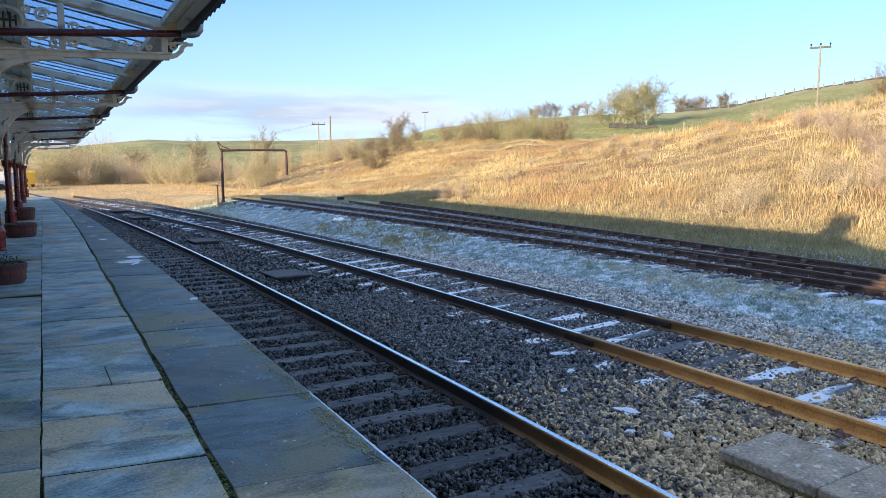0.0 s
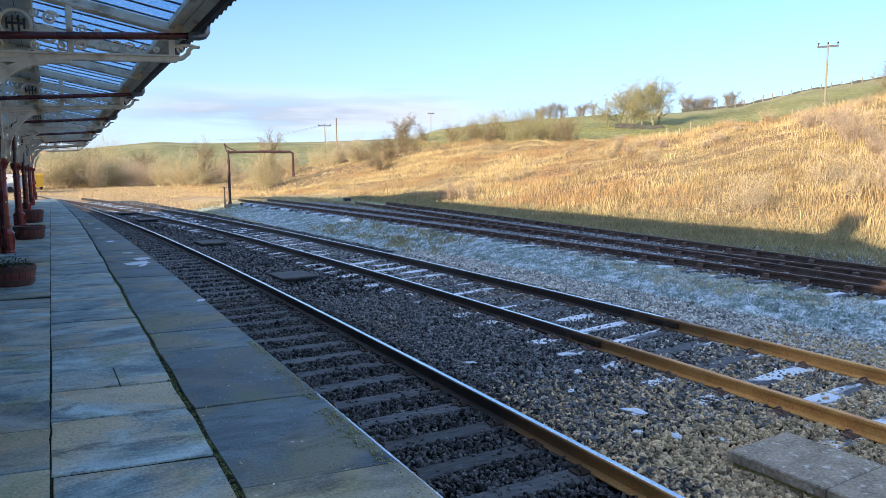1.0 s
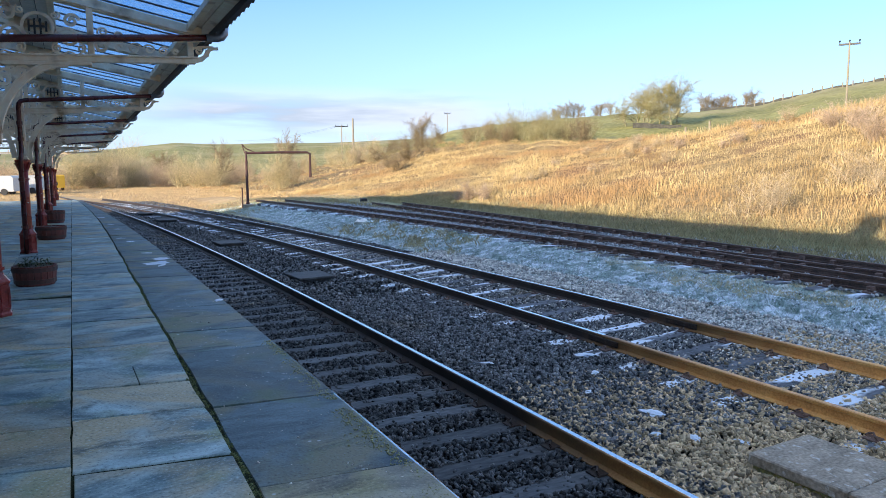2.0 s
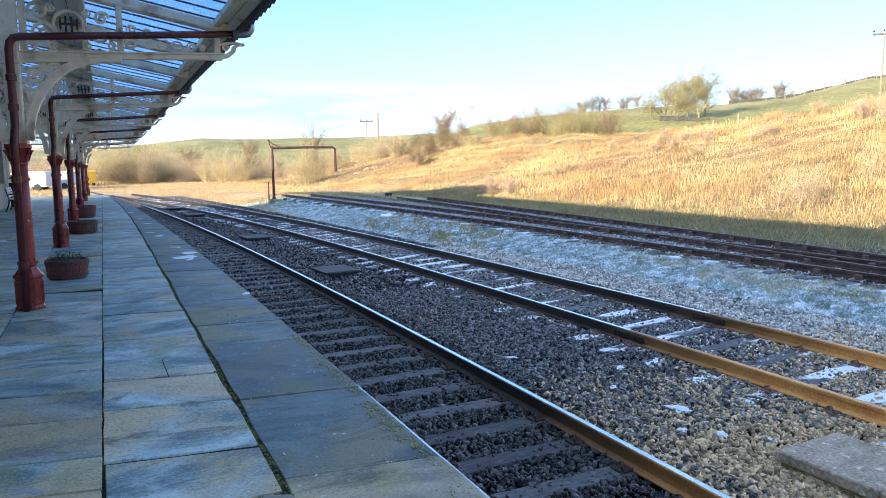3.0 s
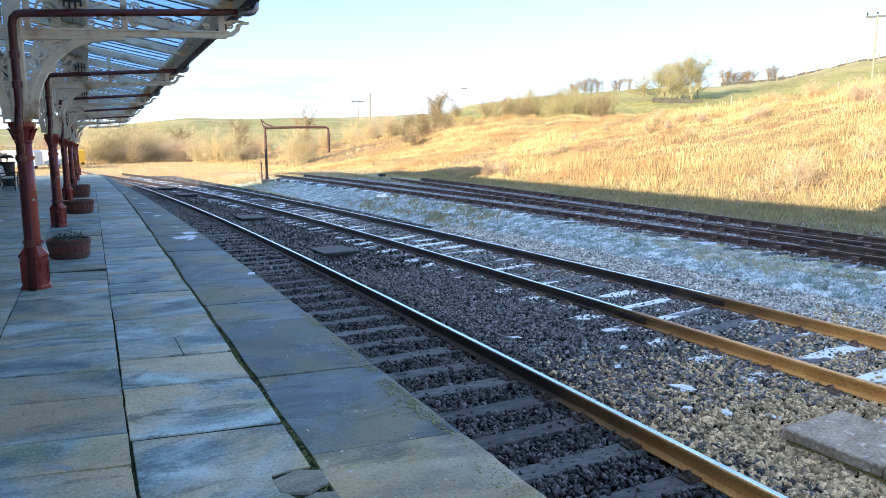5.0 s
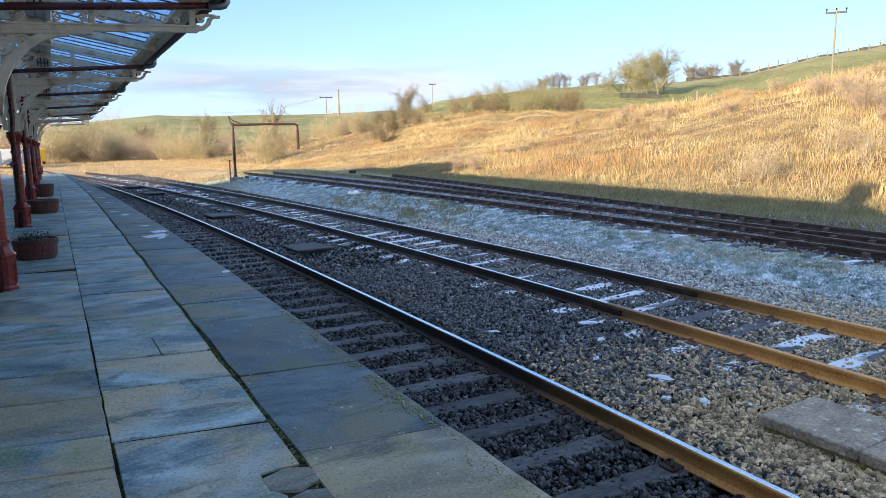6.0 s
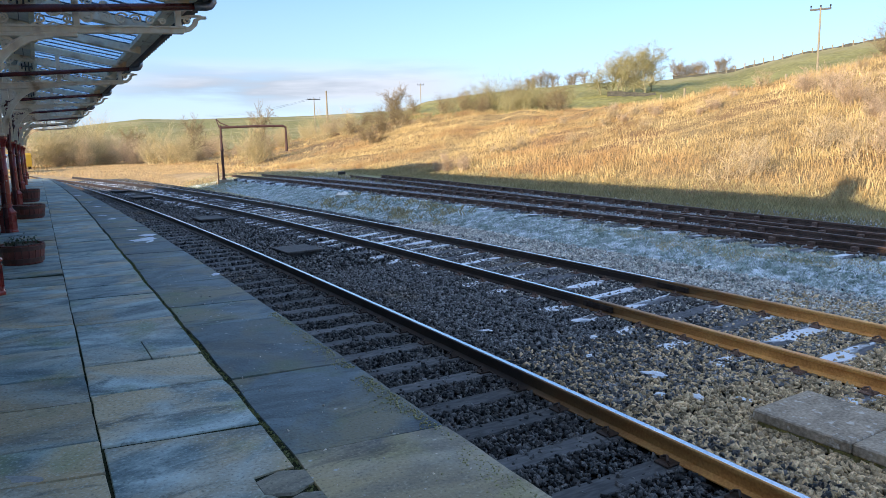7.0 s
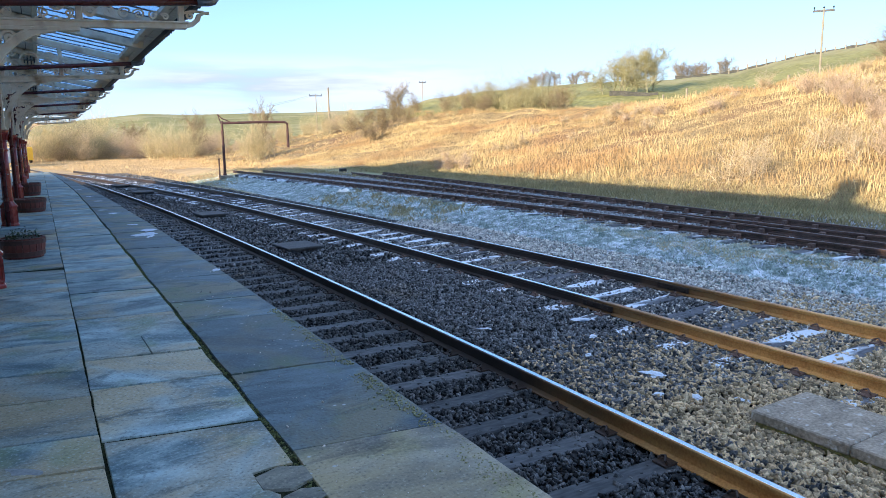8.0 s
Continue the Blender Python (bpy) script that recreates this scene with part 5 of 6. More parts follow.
def make_bench(x, y):
    ob = thing("platform_bench", pose(x, y, 0, 0, 0, -90), "white-slatted bench with black iron ends by the station wall", "bench")
    for s in (-0.7, 0.7):
        bm = bmesh.new()
        for pts in ([(s, 0.25, 0), (s, 0.2, 0.3), (s, 0.22, 0.43)], [(s, -0.3, 0), (s, -0.2, 0.25), (s, -0.17, 0.45), (s, -0.27, 0.85)], [(s, 0.25, 0.43), (s, -0.2, 0.42)], [(s, 0.25, 0.62), (s, -0.2, 0.64)], [(s, 0.24, 0.42), (s, 0.25, 0.62)]):
            sweep(bm, pts, [(-0.022, -0.022), (0.022, -0.022), (0.022, 0.022), (-0.022, 0.022)], up=(1, 0, 0))
        part("bench_end", bm, M_BLACK, ob, "black iron end")
    for i in range(4):
        part("seat_slat", box(bmesh.new(), -0.78, 0.12 - 0.1 * i, 0.445, 0.78, 0.2 - 0.1 * i, 0.47, 0.005), M_WHITE, ob)
    for i in range(4):
        part("back_slat", box(bmesh.new(), -0.78, -0.19 - 0.022 * i, 0.52 + 0.09 * i, 0.78, -0.165 - 0.022 * i, 0.595 + 0.09 * i, 0.005), M_WHITE, ob)
    return ob


make_bench(-2.95, 30.6)
bin_ob = thing("litter_bin", pose(-3.2, 33.4, 0), "black cylindrical litter bin by the station wall", "litter bin")
part("body", lathe(bmesh.new(), [(0.2, 0), (0.24, 0.03), (0.25, 0.9), (0.27, 0.92), (0.27, 0.97), (0.2, 0.98)], 16), M_BLACK, bin_ob)
part("hood", lathe(bmesh.new(), [(0.24, 1.12), (0.27, 1.13), (0.2, 1.22), (0.05, 1.26)], 16), M_BLACK, bin_ob)
for a in range(4):
    part("hood_post", cyl(bmesh.new(), (0.2 * math.cos(a * 1.57), 0.2 * math.sin(a * 1.57), 0.97), (0.2 * math.cos(a * 1.57), 0.2 * math.sin(a * 1.57), 1.13), 0.015, n=6), M_BLACK, bin_ob)


# ---- trees and shrubs ----
M_BARK = mat("mossy bark", (0.36, 0.31, 0.18), (0.66, 0.58, 0.36), 2, 0.9, 0.3, 14, c=(0.46, 0.46, 0.18), cscale=0.9, cut=(0.5, 0.65))
M_TWIG = mat("tan twigs", (0.46, 0.345, 0.19), (0.72, 0.57, 0.36), 0.6, 0.85, 0, 4, jitter=0.35, island=True)
M_REDTWIG = mat("reddish twigs", (0.46, 0.33, 0.21), (0.70, 0.54, 0.37), 0.6, 0.85, 0, 4, jitter=0.35, island=True)
M_GREENTWIG = mat("olive twigs", (0.46, 0.37, 0.17), (0.74, 0.62, 0.36), 0.6, 0.85, 0, 4, jitter=0.35, island=True)

M_HEDGE = mat("brown hedge twigs", (0.20, 0.145, 0.075), (0.40, 0.305, 0.165), 0.6, 0.85, 0, 4, jitter=0.35, island=True)
M_OLIVE = mat("dull olive twigs", (0.27, 0.24, 0.10), (0.54, 0.47, 0.23), 0.6, 0.85, 0, 4, jitter=0.35, island=True)


def prisms(name, segs, material, parent):
    s = np.array(segs)
    p0, p1, r0, r1 = s[:, 0:3], s[:, 3:6], s[:, 6], s[:, 7]
    d = p1 - p0
    d /= np.linalg.norm(d, axis=1)[:, None] + 1e-9
    ref = np.where(np.abs(d[:, 2:3]) < 0.9, [[0, 0, 1.0]], [[1.0, 0, 0]])
    u = np.cross(d, ref)
    u /= np.linalg.norm(u, axis=1)[:, None]
    w = np.cross(d, u)
    vs = []
    for p, r in ((p0, r0), (p1, r1)):
        for k in range(3):
            a = 2.0944 * k
            vs.append(p + (u * math.cos(a) + w * math.sin(a)) * r[:, None])
    v = np.stack(vs, 1).reshape(-1, 3)
    base = np.array([[0, 1, 4], [0, 4, 3], [1, 2, 5], [1, 5, 4], [2, 0, 3], [2, 3, 5]])
    t = (base[None] + 6 * np.arange(len(s))[:, None, None]).reshape(-1, 3)
    return tri_mesh(name, v, t, material, parent)


def grow(rnd, p, d, length, r, lvl, top, out, kids, droop=0.0, wander=0.25, spread=0.75, thin=0.012, low=False):
    n = 4 if lvl == 0 else 3
    step = length / n
    for i in range(n):
        d = (d + Vector((rnd.gauss(0, wander), rnd.gauss(0, wander), rnd.gauss(0, wander * 0.6) + 0.05 - droop * lvl)) * 0.5).normalized()
        q = p + d * step
        rr = r * (1 - 0.22 * (i + 1) / n * (3 if lvl == top else 1.6))
        out[min(lvl, 2)].append((*p, *q, r * (1 - 0.22 * i / n * 1.6), max(rr, 0.2 * r)))
        p = q
        if lvl < top and (lvl > 0 or i > 0 or low):
            for _ in range(kids[lvl] if i < n - 1 else kids[lvl] + 1):
                side = Vector((rnd.gauss(0, 1), rnd.gauss(0, 1), rnd.gauss(0.25, 0.5))).normalized()
                nd = (d * (1 - spread * 0.6) + side * spread).normalized()
                grow(rnd, p, nd, length * rnd.uniform(0.45, 0.68), max(thin, rr * 0.52), lvl + 1, top, out, kids, droop, wander, spread, thin)


def make_tree(seed, label, mats, h=10.0, kids=(3, 2, 2), top=4, spread=0.75, r=0.22, droop=0.0, thin=0.015):
    rnd = random.Random(seed)
    ob = thing("bare_tree", pose(0, 0, -50), label, "tree")
    out = {0: [], 1: [], 2: []}
    grow(rnd, Vector((0, 0, -0.3)), Vector((0, 0, 1)), h * 0.5, r, 0, top, out, kids + (2, 2), droop, 0.22, spread, thin, True)
    prisms("trunk", out[0] + out[1], mats[0], ob)
    tagged(prisms("crown", out[2], mats[1], ob), kind="stuff")
    return ob


def make_shrub(seed, label, material, h=3.0, stems=16, wide=0.55, top=2, r=0.03, kids=(3, 2, 1)):
    rnd = random.Random(seed)
    ob = thing("bare_shrub", pose(0, 0, -50), label, "shrub")
    out = {0: [], 1: [], 2: []}
    for i in range(stems):
        a = rnd.uniform(0, 6.28)
        lean = rnd.uniform(0.05, wide * 1.9)
        d = Vector((math.cos(a) * lean, math.sin(a) * lean, 1)).normalized()
        grow(rnd, Vector((rnd.uniform(-0.35, 0.35) * h * wide, rnd.uniform(-0.35, 0.35) * h * wide, -0.2)), d, h * rnd.uniform(0.55, 0.9) / (1 + 0.9 * lean * lean), r, 0, top, out, kids, 0.0, 0.22, 0.7, 0.009, kids[0] > 2)
    tagged(prisms("stem_growth", out[0], material, ob), kind="stuff")
    tagged(prisms("twig_crown", out[1] + out[2], material, ob), kind="stuff")
    return ob


def spot(az, r, lift=0.0):
    x, y = r * math.sin(radians(az)), r * math.cos(radians(az))
    return x, y, ground_at(x, y) + lift


def plant(ob, az, r, s, turn, sz=None):
    x, y, z = spot(az, r)
    if ob.name.startswith("bare_shrub"):
        s = s * 0.72
    m = pose(x, y, z, 0, 0, turn) @ Matrix.Diagonal((s, s, sz or s, 1))
    if ob.location.z < -40:
        ob.matrix_world = m
        return ob
    c = copy_thing(ob, Matrix.Identity(4))
    c.matrix_basis = m
    return c


TREE_A = make_tree(4, "spreading bare tree in a clump on the pasture", (M_BARK, M_OLIVE), 10, (3, 2, 1), 4, 0.9)
TREE_B = make_tree(9, "tall bare tree in a clump on the pasture", (M_BARK, M_OLIVE), 11, (3, 2, 1), 4, 0.8)
TREE_C = make_tree(21, "small bare hedgerow tree against the sky", (M_HEDGE, M_HEDGE), 6, (3, 2, 2), 3, 0.7, 0.13, thin=0.02)
SHRUB_A = make_shrub(2, "tan leafless shrub on the bank", M_TWIG, 3.0, 12)
SHRUB_B = make_shrub(5, "reddish leafless shrub on the bank", M_REDTWIG, 2.2, 14, 0.7)
SHRUB_C = make_shrub(8, "olive leafless willow shrub", M_GREENTWIG, 4.0, 12, 0.45, 2, 0.04)
SHRUB_D = make_shrub(13, "brown leafless scrub thicket", M_REDTWIG, 3.2, 13, 0.6, 2, 0.03)
SHRUB_E = make_shrub(18, "sparse leafless thorn bush on the crest", M_HEDGE, 3.3, 8, 0.45, 2, 0.035, (3, 2, 1))
SHRUB_F = make_shrub(27, "spindly olive sapling thicket on the crest", M_OLIVE, 3.8, 7, 0.35, 2, 0.035, (2, 2, 1))
SHRUB_G = make_shrub(33, "thin russet thorn bush low on the bank", M_TWIG, 2.3, 8, 0.9, 2, 0.02, (2, 1, 1))

for az, r, s, turn, ob in ((42.1, 90, 0.52, 10, TREE_A), (42.9, 92, 0.64, 80, TREE_B), (43.8, 89, 0.66, 150, TREE_A), (44.6, 93, 0.76, 220, TREE_B), (45.4, 90, 0.80, 300, TREE_A), (45.9, 94, 0.74, 30, TREE_B), (43.4, 96, 0.66, 200, TREE_A)):
    plant(ob, az, r, 0.92 * s, turn, 0.80 * s)
# single trees along the skyline
rnd = random.Random(31)
for az in (36.6, 37.0, 37.6, 38.1, 38.5, 39.9, 40.2, 40.9, 47.6, 47.9, 48.3, 48.6, 49.0, 49.3, 49.7, 50.7, 51.1):
    plant(TREE_C, az, rnd.uniform(150, 156), rnd.uniform(0.65, 0.95), rnd.uniform(0, 360))
plant(TREE_C, 51.6, 150, 0.45, 40)
# hedge and scrub behind the bank's crest
for az, r, s, ob in ((33.2, 74, 1.25, SHRUB_F), (34.3, 72, 1.35, SHRUB_F), (35.2, 74, 1.3, SHRUB_E), (35.9, 70, 1.15, SHRUB_F), (36.7, 73, 1.0, SHRUB_E), (38.6, 60, 0.95, SHRUB_E), (39.3, 62, 0.9, SHRUB_F), (37.6, 66, 0.9, SHRUB_E)):
    plant(ob, az, r, s, rnd.uniform(0, 360))
for i in range(34):
    plant(rnd.choice((SHRUB_E, SHRUB_E, SHRUB_F)), rnd.uniform(22, 33.5), rnd.uniform(66, 92), rnd.uniform(0.5, 0.85), rnd.uniform(0, 360))
for i in range(22):
    plant(rnd.choice((SHRUB_E, SHRUB_F)), rnd.uniform(31, 40), rnd.uniform(64, 78), rnd.uniform(0.6, 1.0), rnd.uniform(0, 360))
for i in range(9):
    plant(SHRUB_G, rnd.uniform(51, 60), rnd.uniform(25.5, 30), rnd.uniform(0.6, 1.0), rnd.uniform(0, 360))
plant(TREE_C, 26.1, 86, 0.8, 70)
plant(TREE_C, 25.6, 90, 0.65, 170)
for az, r, s in ((61.4, 45, 0.9), (62.3, 44, 1.0), (63.2, 43, 0.9)):
    plant(SHRUB_E, az, r, s, rnd.uniform(0, 360))
# scrub on the bank itself
for az, r, s, ob in ((60.6, 31, 0.75, SHRUB_B), (59.2, 33, 0.85, SHRUB_B), (57.9, 36, 0.8, SHRUB_B), (61.8, 29, 0.8, SHRUB_B), (62.6, 33, 0.95, SHRUB_B), (56.4, 38, 0.7, SHRUB_B), (61.6, 26.5, 0.55, SHRUB_D), (62.5, 27, 0.6, SHRUB_D), (50.3, 40, 0.5, SHRUB_B), (46.1, 44, 0.5, SHRUB_B), (62.2, 57, 0.9, SHRUB_A), (61.6, 60, 0.7, SHRUB_A), (63.5, 52, 0.9, SHRUB_A), (31.0, 38, 0.42, SHRUB_D), (29.8, 39, 0.4, SHRUB_D), (29.0, 40, 0.36, SHRUB_B), (53.5, 46, 0.5, SHRUB_A), (43.0, 48, 0.5, SHRUB_A)):
    plant(ob, az, r, s, rnd.uniform(0, 360))
for i in range(30):
    plant(rnd.choice((SHRUB_B, SHRUB_A)), rnd.uniform(28, 62), rnd.uniform(38, 52), rnd.uniform(0.25, 0.42), rnd.uniform(0, 360))
# willows and thickets at the far end of the yard
for az, r, s, ob in ((14.6, 74, 1.15, SHRUB_C), (15.1, 76, 1.2, SHRUB_C), (20.0, 84, 1.0, SHRUB_C), (21.0, 86, 0.95, SHRUB_D), (21.9, 82, 0.85, SHRUB_C), (8.6, 96, 1.35, SHRUB_C), (7.3, 98, 1.25, SHRUB_C), (9.7, 94, 1.2, SHRUB_C), (6.2, 104, 1.2, SHRUB_D), (10.6, 96, 1.0, SHRUB_A)):
    plant(ob, az, r, s, rnd.uniform(0, 360))
plant(TREE_C, 10.3, 100, 0.85, 200, 1.2)
plant(TREE_C, 15.5, 84, 0.8, 20, 1.15)
plant(TREE_C, 2.6, 130, 1.2, 120)
plant(TREE_C, 6.0, 125, 1.1, 220)
for i in range(70):
    az = rnd.uniform(-9, 12.5)
    plant(rnd.choice((SHRUB_A, SHRUB_A, SHRUB_C, SHRUB_D, SHRUB_A)), az, rnd.uniform(105, 150), rnd.uniform(1.1, 1.8) * (1.1 if az < 6 else 0.8), rnd.uniform(0, 360))
for i in range(26):
    plant(rnd.choice((SHRUB_D, SHRUB_C, SHRUB_A)), rnd.uniform(11, 23), rnd.uniform(88, 120), rnd.uniform(0.5, 0.9), rnd.uniform(0, 360))

for i in range(12):
    plant(rnd.choice((SHRUB_A, SHRUB_C, SHRUB_A)), rnd.uniform(-2, 4.2), rnd.uniform(98, 112), rnd.uniform(1.3, 1.8), rnd.uniform(0, 360))

# ---- yard: water crane, poles, covers, fences ----
M_CRANE = mat("rusty crane paint", (0.06, 0.027, 0.022), (0.125, 0.056, 0.043), 3, 0.6, 0.2, 25)
M_POLE = mat("weathered pole", (0.24, 0.20, 0.13), (0.42, 0.36, 0.25), 2, 0.85, 0.2, 20, squash=(1, 1, 0.2))
M_WALLDRY = mat("field wall stone and shadow strip", (0.045, 0.042, 0.034), (0.13, 0.12, 0.09), 1.5, 0.9, 0.6, 6)
M_COVER = mat("dark cover", (0.04, 0.04, 0.042), (0.115, 0.115, 0.112), 4, 0.75, 0.3, 30)
M_STAIN = mat("thin frost", (0.27, 0.28, 0.275), (0.44, 0.44, 0.42), 14, 0.7, 0.4, 60)
M_MOSSCONC = mat("mossy concrete side", (0.10, 0.085, 0.035), (0.42, 0.34, 0.10), 6, 0.9, 0.6, 30)

crane = thing("water_crane", pose(9.45, 43.8, -0.72), "rusty locomotive water crane with a long horizontal arm", "water crane")
part("base_block", box(bmesh.new(), -0.35, -0.35, -0.2, 0.35, 0.35, 0.22, 0.03), M_CONC, crane, "pale concrete base")
part("column", lathe(bmesh.new(), [(0.13, 0.2), (0.13, 0.3), (0.085, 0.36), (0.08, 1.9), (0.1, 1.92), (0.1, 2.05), (0.075, 2.08), (0.07, 2.7), (0.095, 2.72), (0.095, 2.85), (0.065, 2.88), (0.06, 3.45)], 12), M_CRANE, crane)
arm_dir = Vector((3.71, -0.9, 0))
part("arm", sweep(bmesh.new(), [Vector((0, 0, 3.32)), arm_dir * 0.5 + Vector((0, 0, 3.37)), arm_dir * 0.96 + Vector((0, 0, 3.37)), arm_dir + Vector((0, 0, 3.28)), arm_dir + Vector((0, 0, 2.9))], circle(0.075, 8)), M_CRANE, crane)
part("drop_pipe", cyl(bmesh.new(), arm_dir + Vector((0, 0, 2.95)), arm_dir + Vector((0, 0, 1.85)), 0.075, 0.09, 8), M_CRANE, crane)
bm = bmesh.new()
sweep(bm, [Vector((-0.22, 0.05, 3.85)), Vector((0.0, 0, 3.6)), Vector((0.45, -0.11, 3.4))], circle(0.035, 6))
sweep(bm, [Vector((-0.22, 0.05, 3.85)), Vector((-0.06, 0, 3.3))], circle(0.035, 6))
part("stay", bm, M_CRANE, crane)
for t in (0.25, 0.55, 0.8):
    part("flange", cyl(bmesh.new(), arm_dir * t + Vector((0, 0, 3.36)), arm_dir * (t + 0.012) + Vector((0, 0, 3.36)), 0.105, n=10), M_CRANE, crane)
post = thing("valve_post", pose(9.1, 43.6, -0.72), "short rusty valve post beside the water crane", "post")
part("post", cyl(bmesh.new(), (0, 0, -0.1), (0, 0, 1.2), 0.04, n=8), M_CRANE, post)
part("handwheel", lathe(bmesh.new(), [(0.03, 1.2), (0.12, 1.21), (0.12, 1.235), (0.03, 1.245)], 12), M_CRANE, post)


def make_pole(az, r, h, arm, label, rr=0.13):
    x, y, z = spot(az, r)
    ob = thing("utility_pole", pose(x, y, z, 0, 0, -az), label, "utility pole", "utility poles")
    part("pole", lathe(bmesh.new(), [(rr, -0.4), (rr * 0.95, 0.5), (rr * 0.65, h), (rr * 0.3, h + 0.05)], 8), M_POLE, ob)
    if arm:
        cross = part("crossarm", box(bmesh.new(), -arm / 2, -0.06, h - 0.25, arm / 2, 0.06, h - 0.08, 0.01), M_BLACK, ob)
        for s in (-arm / 2 + 0.08, 0, arm / 2 - 0.08):
            part("insulator", lathe(bmesh.new(), [(0.03, h - 0.08), (0.03, h + 0.04), (0.07, h + 0.08), (0.08, h + 0.17), (0.03, h + 0.22)], 8), M_BLACK, cross).location = (s, 0, 0)
    return Vector((x, y, z + h))


p_near = make_pole(20.5, 88, 5.6, 0, "weathered grey telegraph pole among shrubs")
p_far = make_pole(19.6, 150, 8.0, 2.6, "distant pole with a thin crossarm")
make_pole(28.05, 200, 8.2, 1.8, "distant pole with a short crossarm")
make_pole(57.1, 76, 6.8, 1.75, "leaning power pole with crossarm on the hillside", 0.11)
for k, (dx, a0) in enumerate(((-0.4, Vector((60.0, 300.0, 13.5))), (0.4, Vector((62.0, 300.0, 13.0))))):
    wire = thing("overhead_wire", pose(0, 0, 0), "thin overhead wire sagging between poles", "wire", "overhead wires")
    b0 = p_far + Vector((dx, 0, 0.1))
    part("strand", sweep(bmesh.new(), [a0.lerp(b0, t) - Vector((0, 0, 5.0 * t * (1 - t))) for t in np.linspace(0, 1, 16)], circle(0.016, 4)), M_BLACK, wire)


def fence_post(az, r, h, w, group, m=M_POLE):
    x, y, z = spot(az, r)
    ob = tagged(new("fence_post"), "bleached wooden fence post on the hillside", "fence post", group)
    ob.location = (x, y, z)
    part("post", box(bmesh.new(), -w / 2, -w / 2, -0.3, w / 2, w / 2, h, 0.015), m, ob)
    return ob


for az in (46.5, 48.2, 50.6, 52.9, 55.1, 55.4, 56.9, 59.7, 61.5):
    fence_post(az, 58 + rnd.uniform(-2, 2), 1.15, 0.13, "hillside fence posts")
for i, az in enumerate(np.arange(50.0, 63, 0.62)):
    fence_post(az, 143, 1.25, 0.16, "skyline fence posts")
pts = [spot(az, 146) for az in np.linspace(47.5, 64, 50)]
dry = thing("field_wall", pose(0, 0, 0), "dark dry-stone wall along the skyline", "stone wall")
bm = bmesh.new()
sweep(bm, [(x, y, z + 0.3 + 0.08 * math.sin(i * 1.7)) for i, (x, y, z) in enumerate(pts)], [(-0.3, -0.8), (-0.22, 0.5), (0.22, 0.5), (0.3, -0.8)])
part("wall", bm, M_WALLDRY, dry)
# low dark strip in place of the shadow cast under the tree clump
pts = [spot(az, 87.5) for az in np.linspace(42.6, 46.2, 24)]
dry = thing("field_wall", pose(0, 0, 0), "low dark strip for the shadow at the foot of the tree clump", "stone wall")
part("wall", sweep(bmesh.new(), [(x, y, z + 0.1) for x, y, z in pts], [(-0.3, -0.8), (-0.22, 0.35), (0.22, 0.35), (0.3, -0.8)]), M_WALLDRY, dry)

# concrete covers and boxes between the tracks
slab = thing("concrete_cover", pose(5.35, 3.05, -0.88, 0, 0, 2), "lichen-spotted concrete cover slabs on the ballast", "cable cover")
for i, (y0, y1) in enumerate(((-0.02, 0.82), (-0.9, -0.03))):
    part("cover_slab", box(bmesh.new(), -0.42, y0, 0.04, 0.40, y1, 0.135, 0.012), M_CONC, slab)
for x in (-0.36, 0.34):
    part("side_kerb", box(bmesh.new(), x - 0.05, -0.88, -0.06, x + 0.05, 0.79, 0.039, 0.008), M_MOSSCONC, slab, "mossy side kerb")
for y, s in ((15.55, 1.0), (24.0, 1.05), (36.5, 1.1), (42.5, 1.1)):
    ob = thing("trackside_box", pose(4.72 + bend(0.0011, y, 10), y, -0.94, 0, 0, 4), "dark lidded chamber set in the ballast between tracks", "trackside box", "trackside boxes")
    part("chamber", box(bmesh.new(), -0.36 * s, -0.42 * s, -0.05, 0.36 * s, 0.42 * s, 0.13, 0.01), M_COVER, ob)
    part("lid", box(bmesh.new(), -0.42 * s, -0.5 * s, 0.131, 0.42 * s, 0.5 * s, 0.185, 0.012), M_COVER, ob, "flat dark lid")

# frost-covered scraps, ice on the platform edge, stones and oddments
def lump(name, x, y, z, sx, sy, sz, material, label, category, seed):
    rnd2 = random.Random(seed)
    bm = bmesh.new()
    bmesh.ops.create_icosphere(bm, subdivisions=2, radius=1)
    for v in bm.verts:
        v.co = Vector((v.co.x * sx, v.co.y * sy, max(v.co.z, -0.4) * sz)) * rnd2.uniform(0.5, 1.15)
    ob = tagged(part(name, bm, material), label, category)
    ob.matrix_world = pose(x, y, z, 0, 0, rnd2.uniform(0, 180))
    return ob


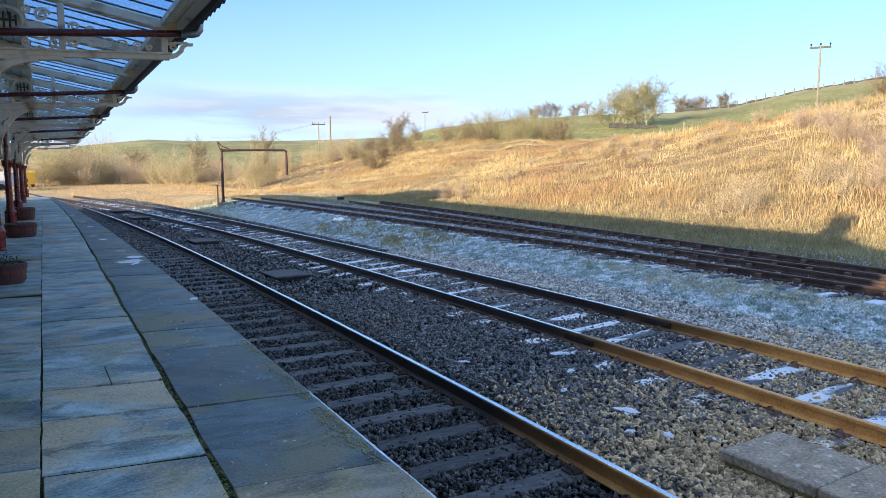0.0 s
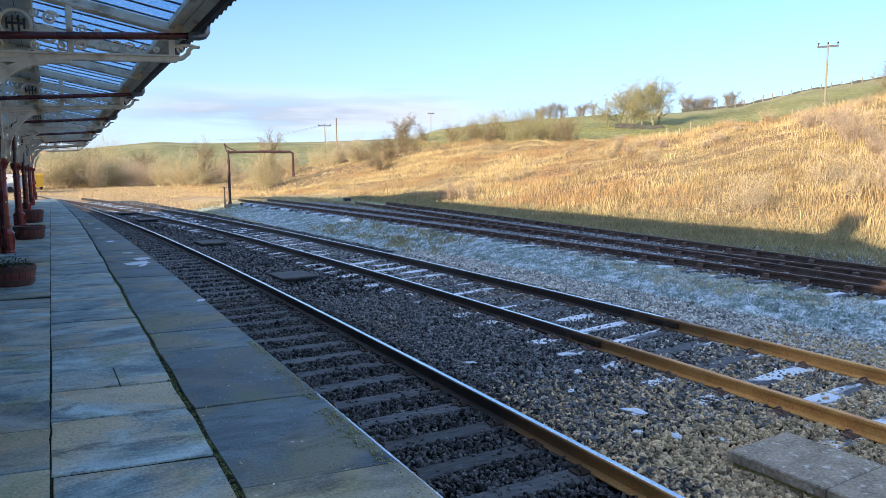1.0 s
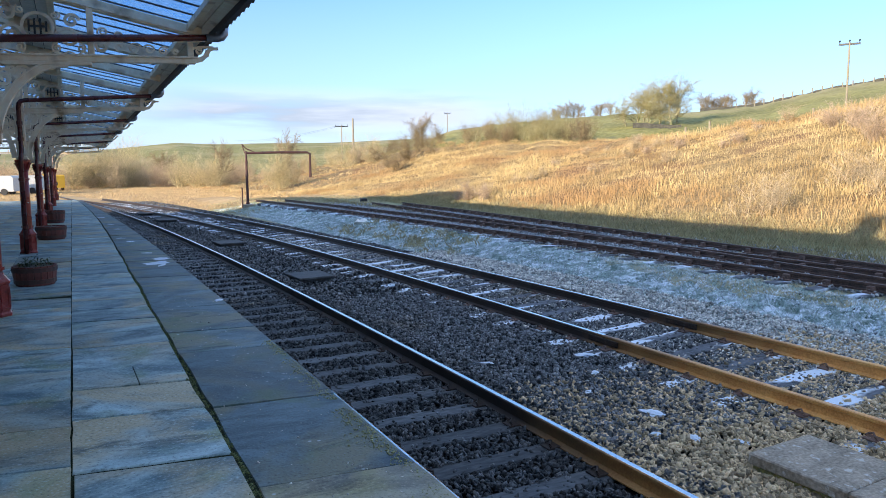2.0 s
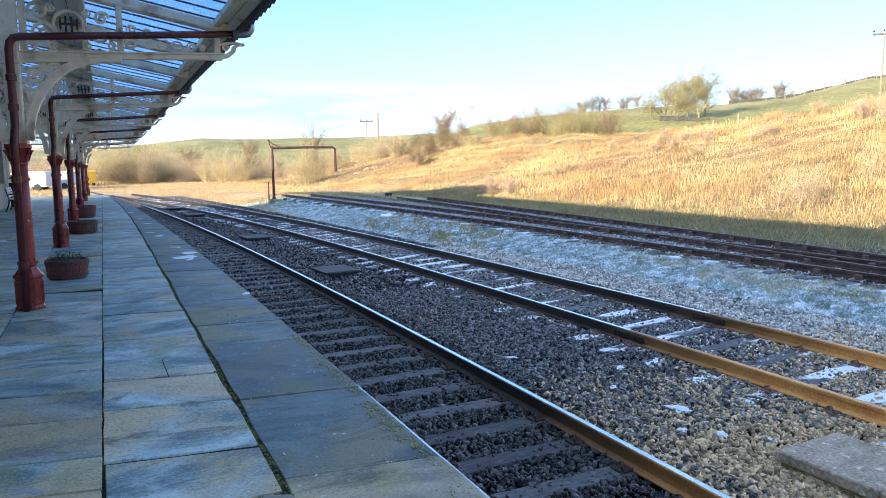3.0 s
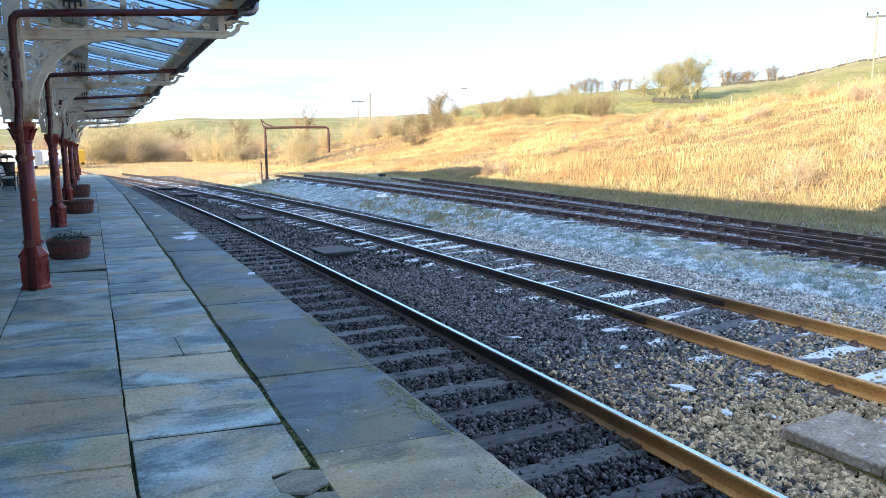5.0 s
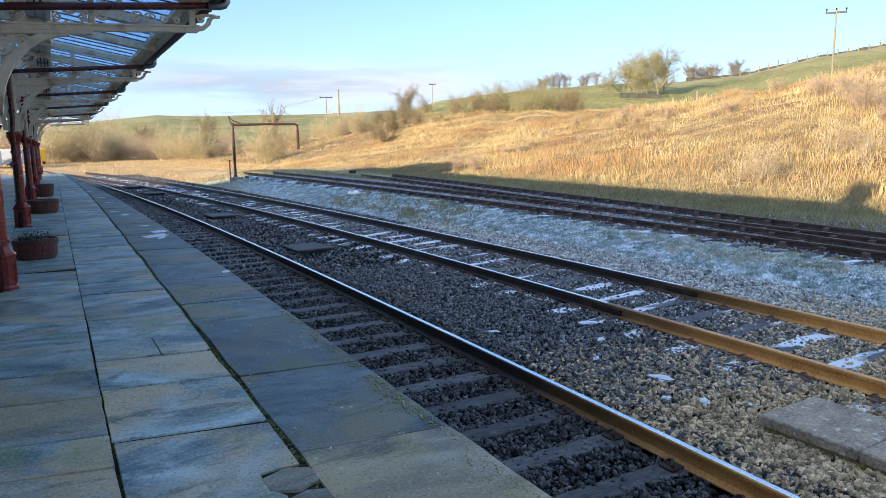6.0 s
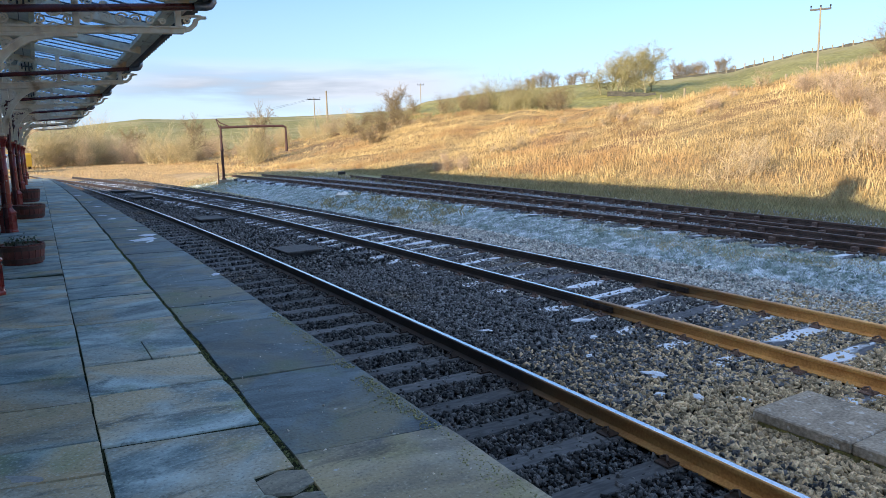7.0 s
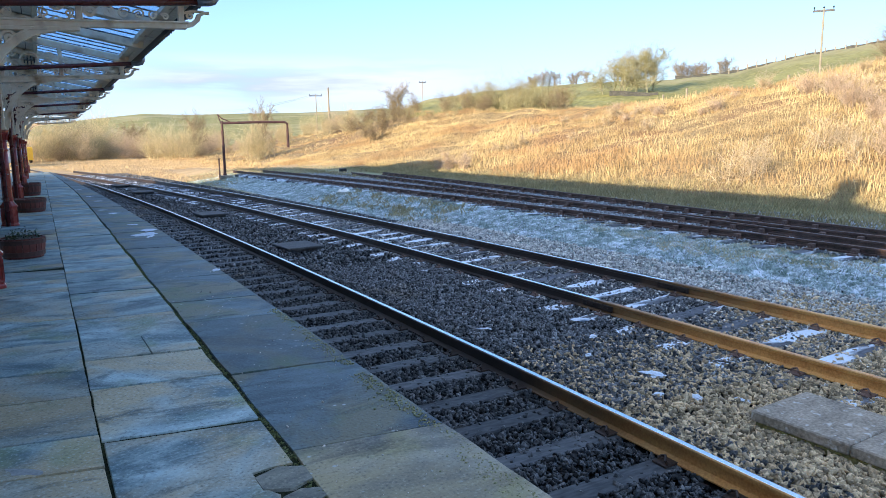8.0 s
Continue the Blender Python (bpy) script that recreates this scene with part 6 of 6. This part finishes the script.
for i, (x, y, z, a, b) in enumerate(((5.12, 5.2, -0.855, 0.15, 0.10), (5.0, 6.05, -0.862, 0.06, 0.04), (5.55, 6.6, -0.862, 0.09, 0.05), (5.98, 7.3, -0.86, 0.17, 0.07), (4.6, 7.6, -0.862, 0.10, 0.05), (5.0, 4.5, -0.868, 0.12, 0.05), (5.3, 4.25, -0.868, 0.10, 0.05), (4.75, 4.75, -0.868, 0.08, 0.05))):
    lump("frosted_scrap", x, y, z, a, b, 0.02, M_ICE, "frost-whitened scrap lying on the ballast", "debris", 40 + i)
for i, (x, y, a, b) in enumerate(((1.38, 13.9, 0.22, 0.16), (1.22, 13.3, 0.30, 0.20), (1.24, 15.0, 0.12, 0.08), (1.1, 17.6, 0.12, 0.08), (0.95, 18.6, 0.12, 0.08), (1.05, 21.5, 0.1, 0.12), (0.95, 23.5, 0.1, 0.12), (0.8, 27.0, 0.1, 0.15), (1.3, 13.0, 0.2, 0.05), (-2.1, 18.2, 0.3, 0.1), (1.55, 9.1, 0.05, 0.1))):
    lump("ice_patch", x, y, 0.001, a, b, 0.01, M_ICE, "patch of white ice on the platform", "ice patch", 60 + i)
for i, (x, y, a, b) in enumerate(((-0.45, 4.0, 0.12, 0.05),)):
    lump("frost_stain", x, y, 0.001, a, b, 0.004, M_STAIN, "thin whitish frost stain on a flagstone", "frost", 80 + i)
lump("lime_boulder", 10.1, 26.3, -0.6, 0.42, 0.3, 0.3, M_FROSTSTONE, "pale frosted boulder beside the siding", "boulder", 90)
lump("lime_boulder", 10.7, 26.0, -0.55, 0.25, 0.2, 0.2, M_FROSTSTONE, "small pale boulder beside the siding", "boulder", 91)
lump("crane_rubble", 10.2, 43.0, -0.7, 0.35, 0.3, 0.25, M_STONE, "dark rubble beside the water crane", "rubble", 92)
odd = thing("ground_lamp", pose(15.9, 40.9, -0.62), "small black ground signal box by the sidings", "ground signal")
part("case", box(bmesh.new(), -0.2, -0.15, 0.12, 0.2, 0.15, 0.42, 0.03), M_BLACK, odd)
part("foot", box(bmesh.new(), -0.3, -0.25, -0.1, 0.45, 0.25, 0.12, 0.02), M_BLACK, odd)

# small broken paving at the long joint
for i, (x, y, a, b) in enumerate(((0.645, 3.285, 0.148, 0.140), (0.67, 3.06, 0.108, 0.085), (0.575, 2.93, 0.09, 0.075))):
    bm = bmesh.new()
    bmesh.ops.create_cone(bm, cap_ends=True, segments=6, radius1=1, radius2=0.96, depth=0.03)
    rnd3 = random.Random(i)
    for v in bm.verts:
        v.co = Vector((v.co.x * a * rnd3.uniform(0.88, 1.08), v.co.y * b * rnd3.uniform(0.88, 1.08), v.co.z))
    part("paving_piece", bm, M_EDGEWARM, platform).location = (x, y, -0.014)

# far end of the yard: buffer stop, stock, signs of the siding
stop = thing("buffer_stop", pose(-3.2, 92, -0.85, 0, 0, 4), "dark timber buffer stop at the yard's end", "buffer stop")
for s in (-1.3, 1.3):
    part("upright", box(bmesh.new(), s - 0.12, -0.12, 0, s + 0.12, 0.12, 1.5, 0.02), M_BLACK, stop)
part("beam", box(bmesh.new(), -1.7, -0.2, 0.75, 1.7, -0.121, 1.1, 0.02), M_BLACK, stop)
M_YELLOW = mat("yellow paint", (0.75, 0.42, 0.03), (0.85, 0.52, 0.05), 3, 0.5, 0.05, 20)


def make_van(x, y, turn, material, label):
    ob = thing("parked_van", pose(x, y, ground_at(x, y) + 0.02, 0, 0, turn), label, "van", "parked vehicles")
    bm = bmesh.new()
    sweep(bm, [(-0.88, 0, 0), (0.88, 0, 0)], [(-2.2, 0.35), (-2.25, 0.9), (-1.75, 1.05), (-1.1, 1.75), (-0.7, 1.88), (2.0, 1.88), (2.2, 1.7), (2.2, 0.35)])
    part("body", bm, material, ob)
    part("windscreen", box(bmesh.new(), -0.75, -0.35, -0.01, 0.75, 0.35, 0.012, 0, pose(0, 1.46, 1.42, 47)), M_BLACK, ob, "dark glass")
    for s in (-1, 1):
        part("side_window", box(bmesh.new(), s * 0.87, 0.3, 1.1, s * 0.895, 1.15, 1.62, 0.01), M_BLACK, ob, "dark glass")
        for q in (-1.35, 1.4):
            part("wheel", cyl(bmesh.new(), (s * 0.72, q, 0.32), (s * 0.92, q, 0.32), 0.32, n=16), M_BLACK, ob)
    return ob


make_van(-6.9, 82.0, 70, M_WHITE, "white van parked beyond the platform end")
make_van(-4.9, 85.5, 80, M_WHITE, "white van parked in the yard")
make_van(-2.2, 96.0, 15, M_YELLOW, "yellow van parked in the yard")

flags()
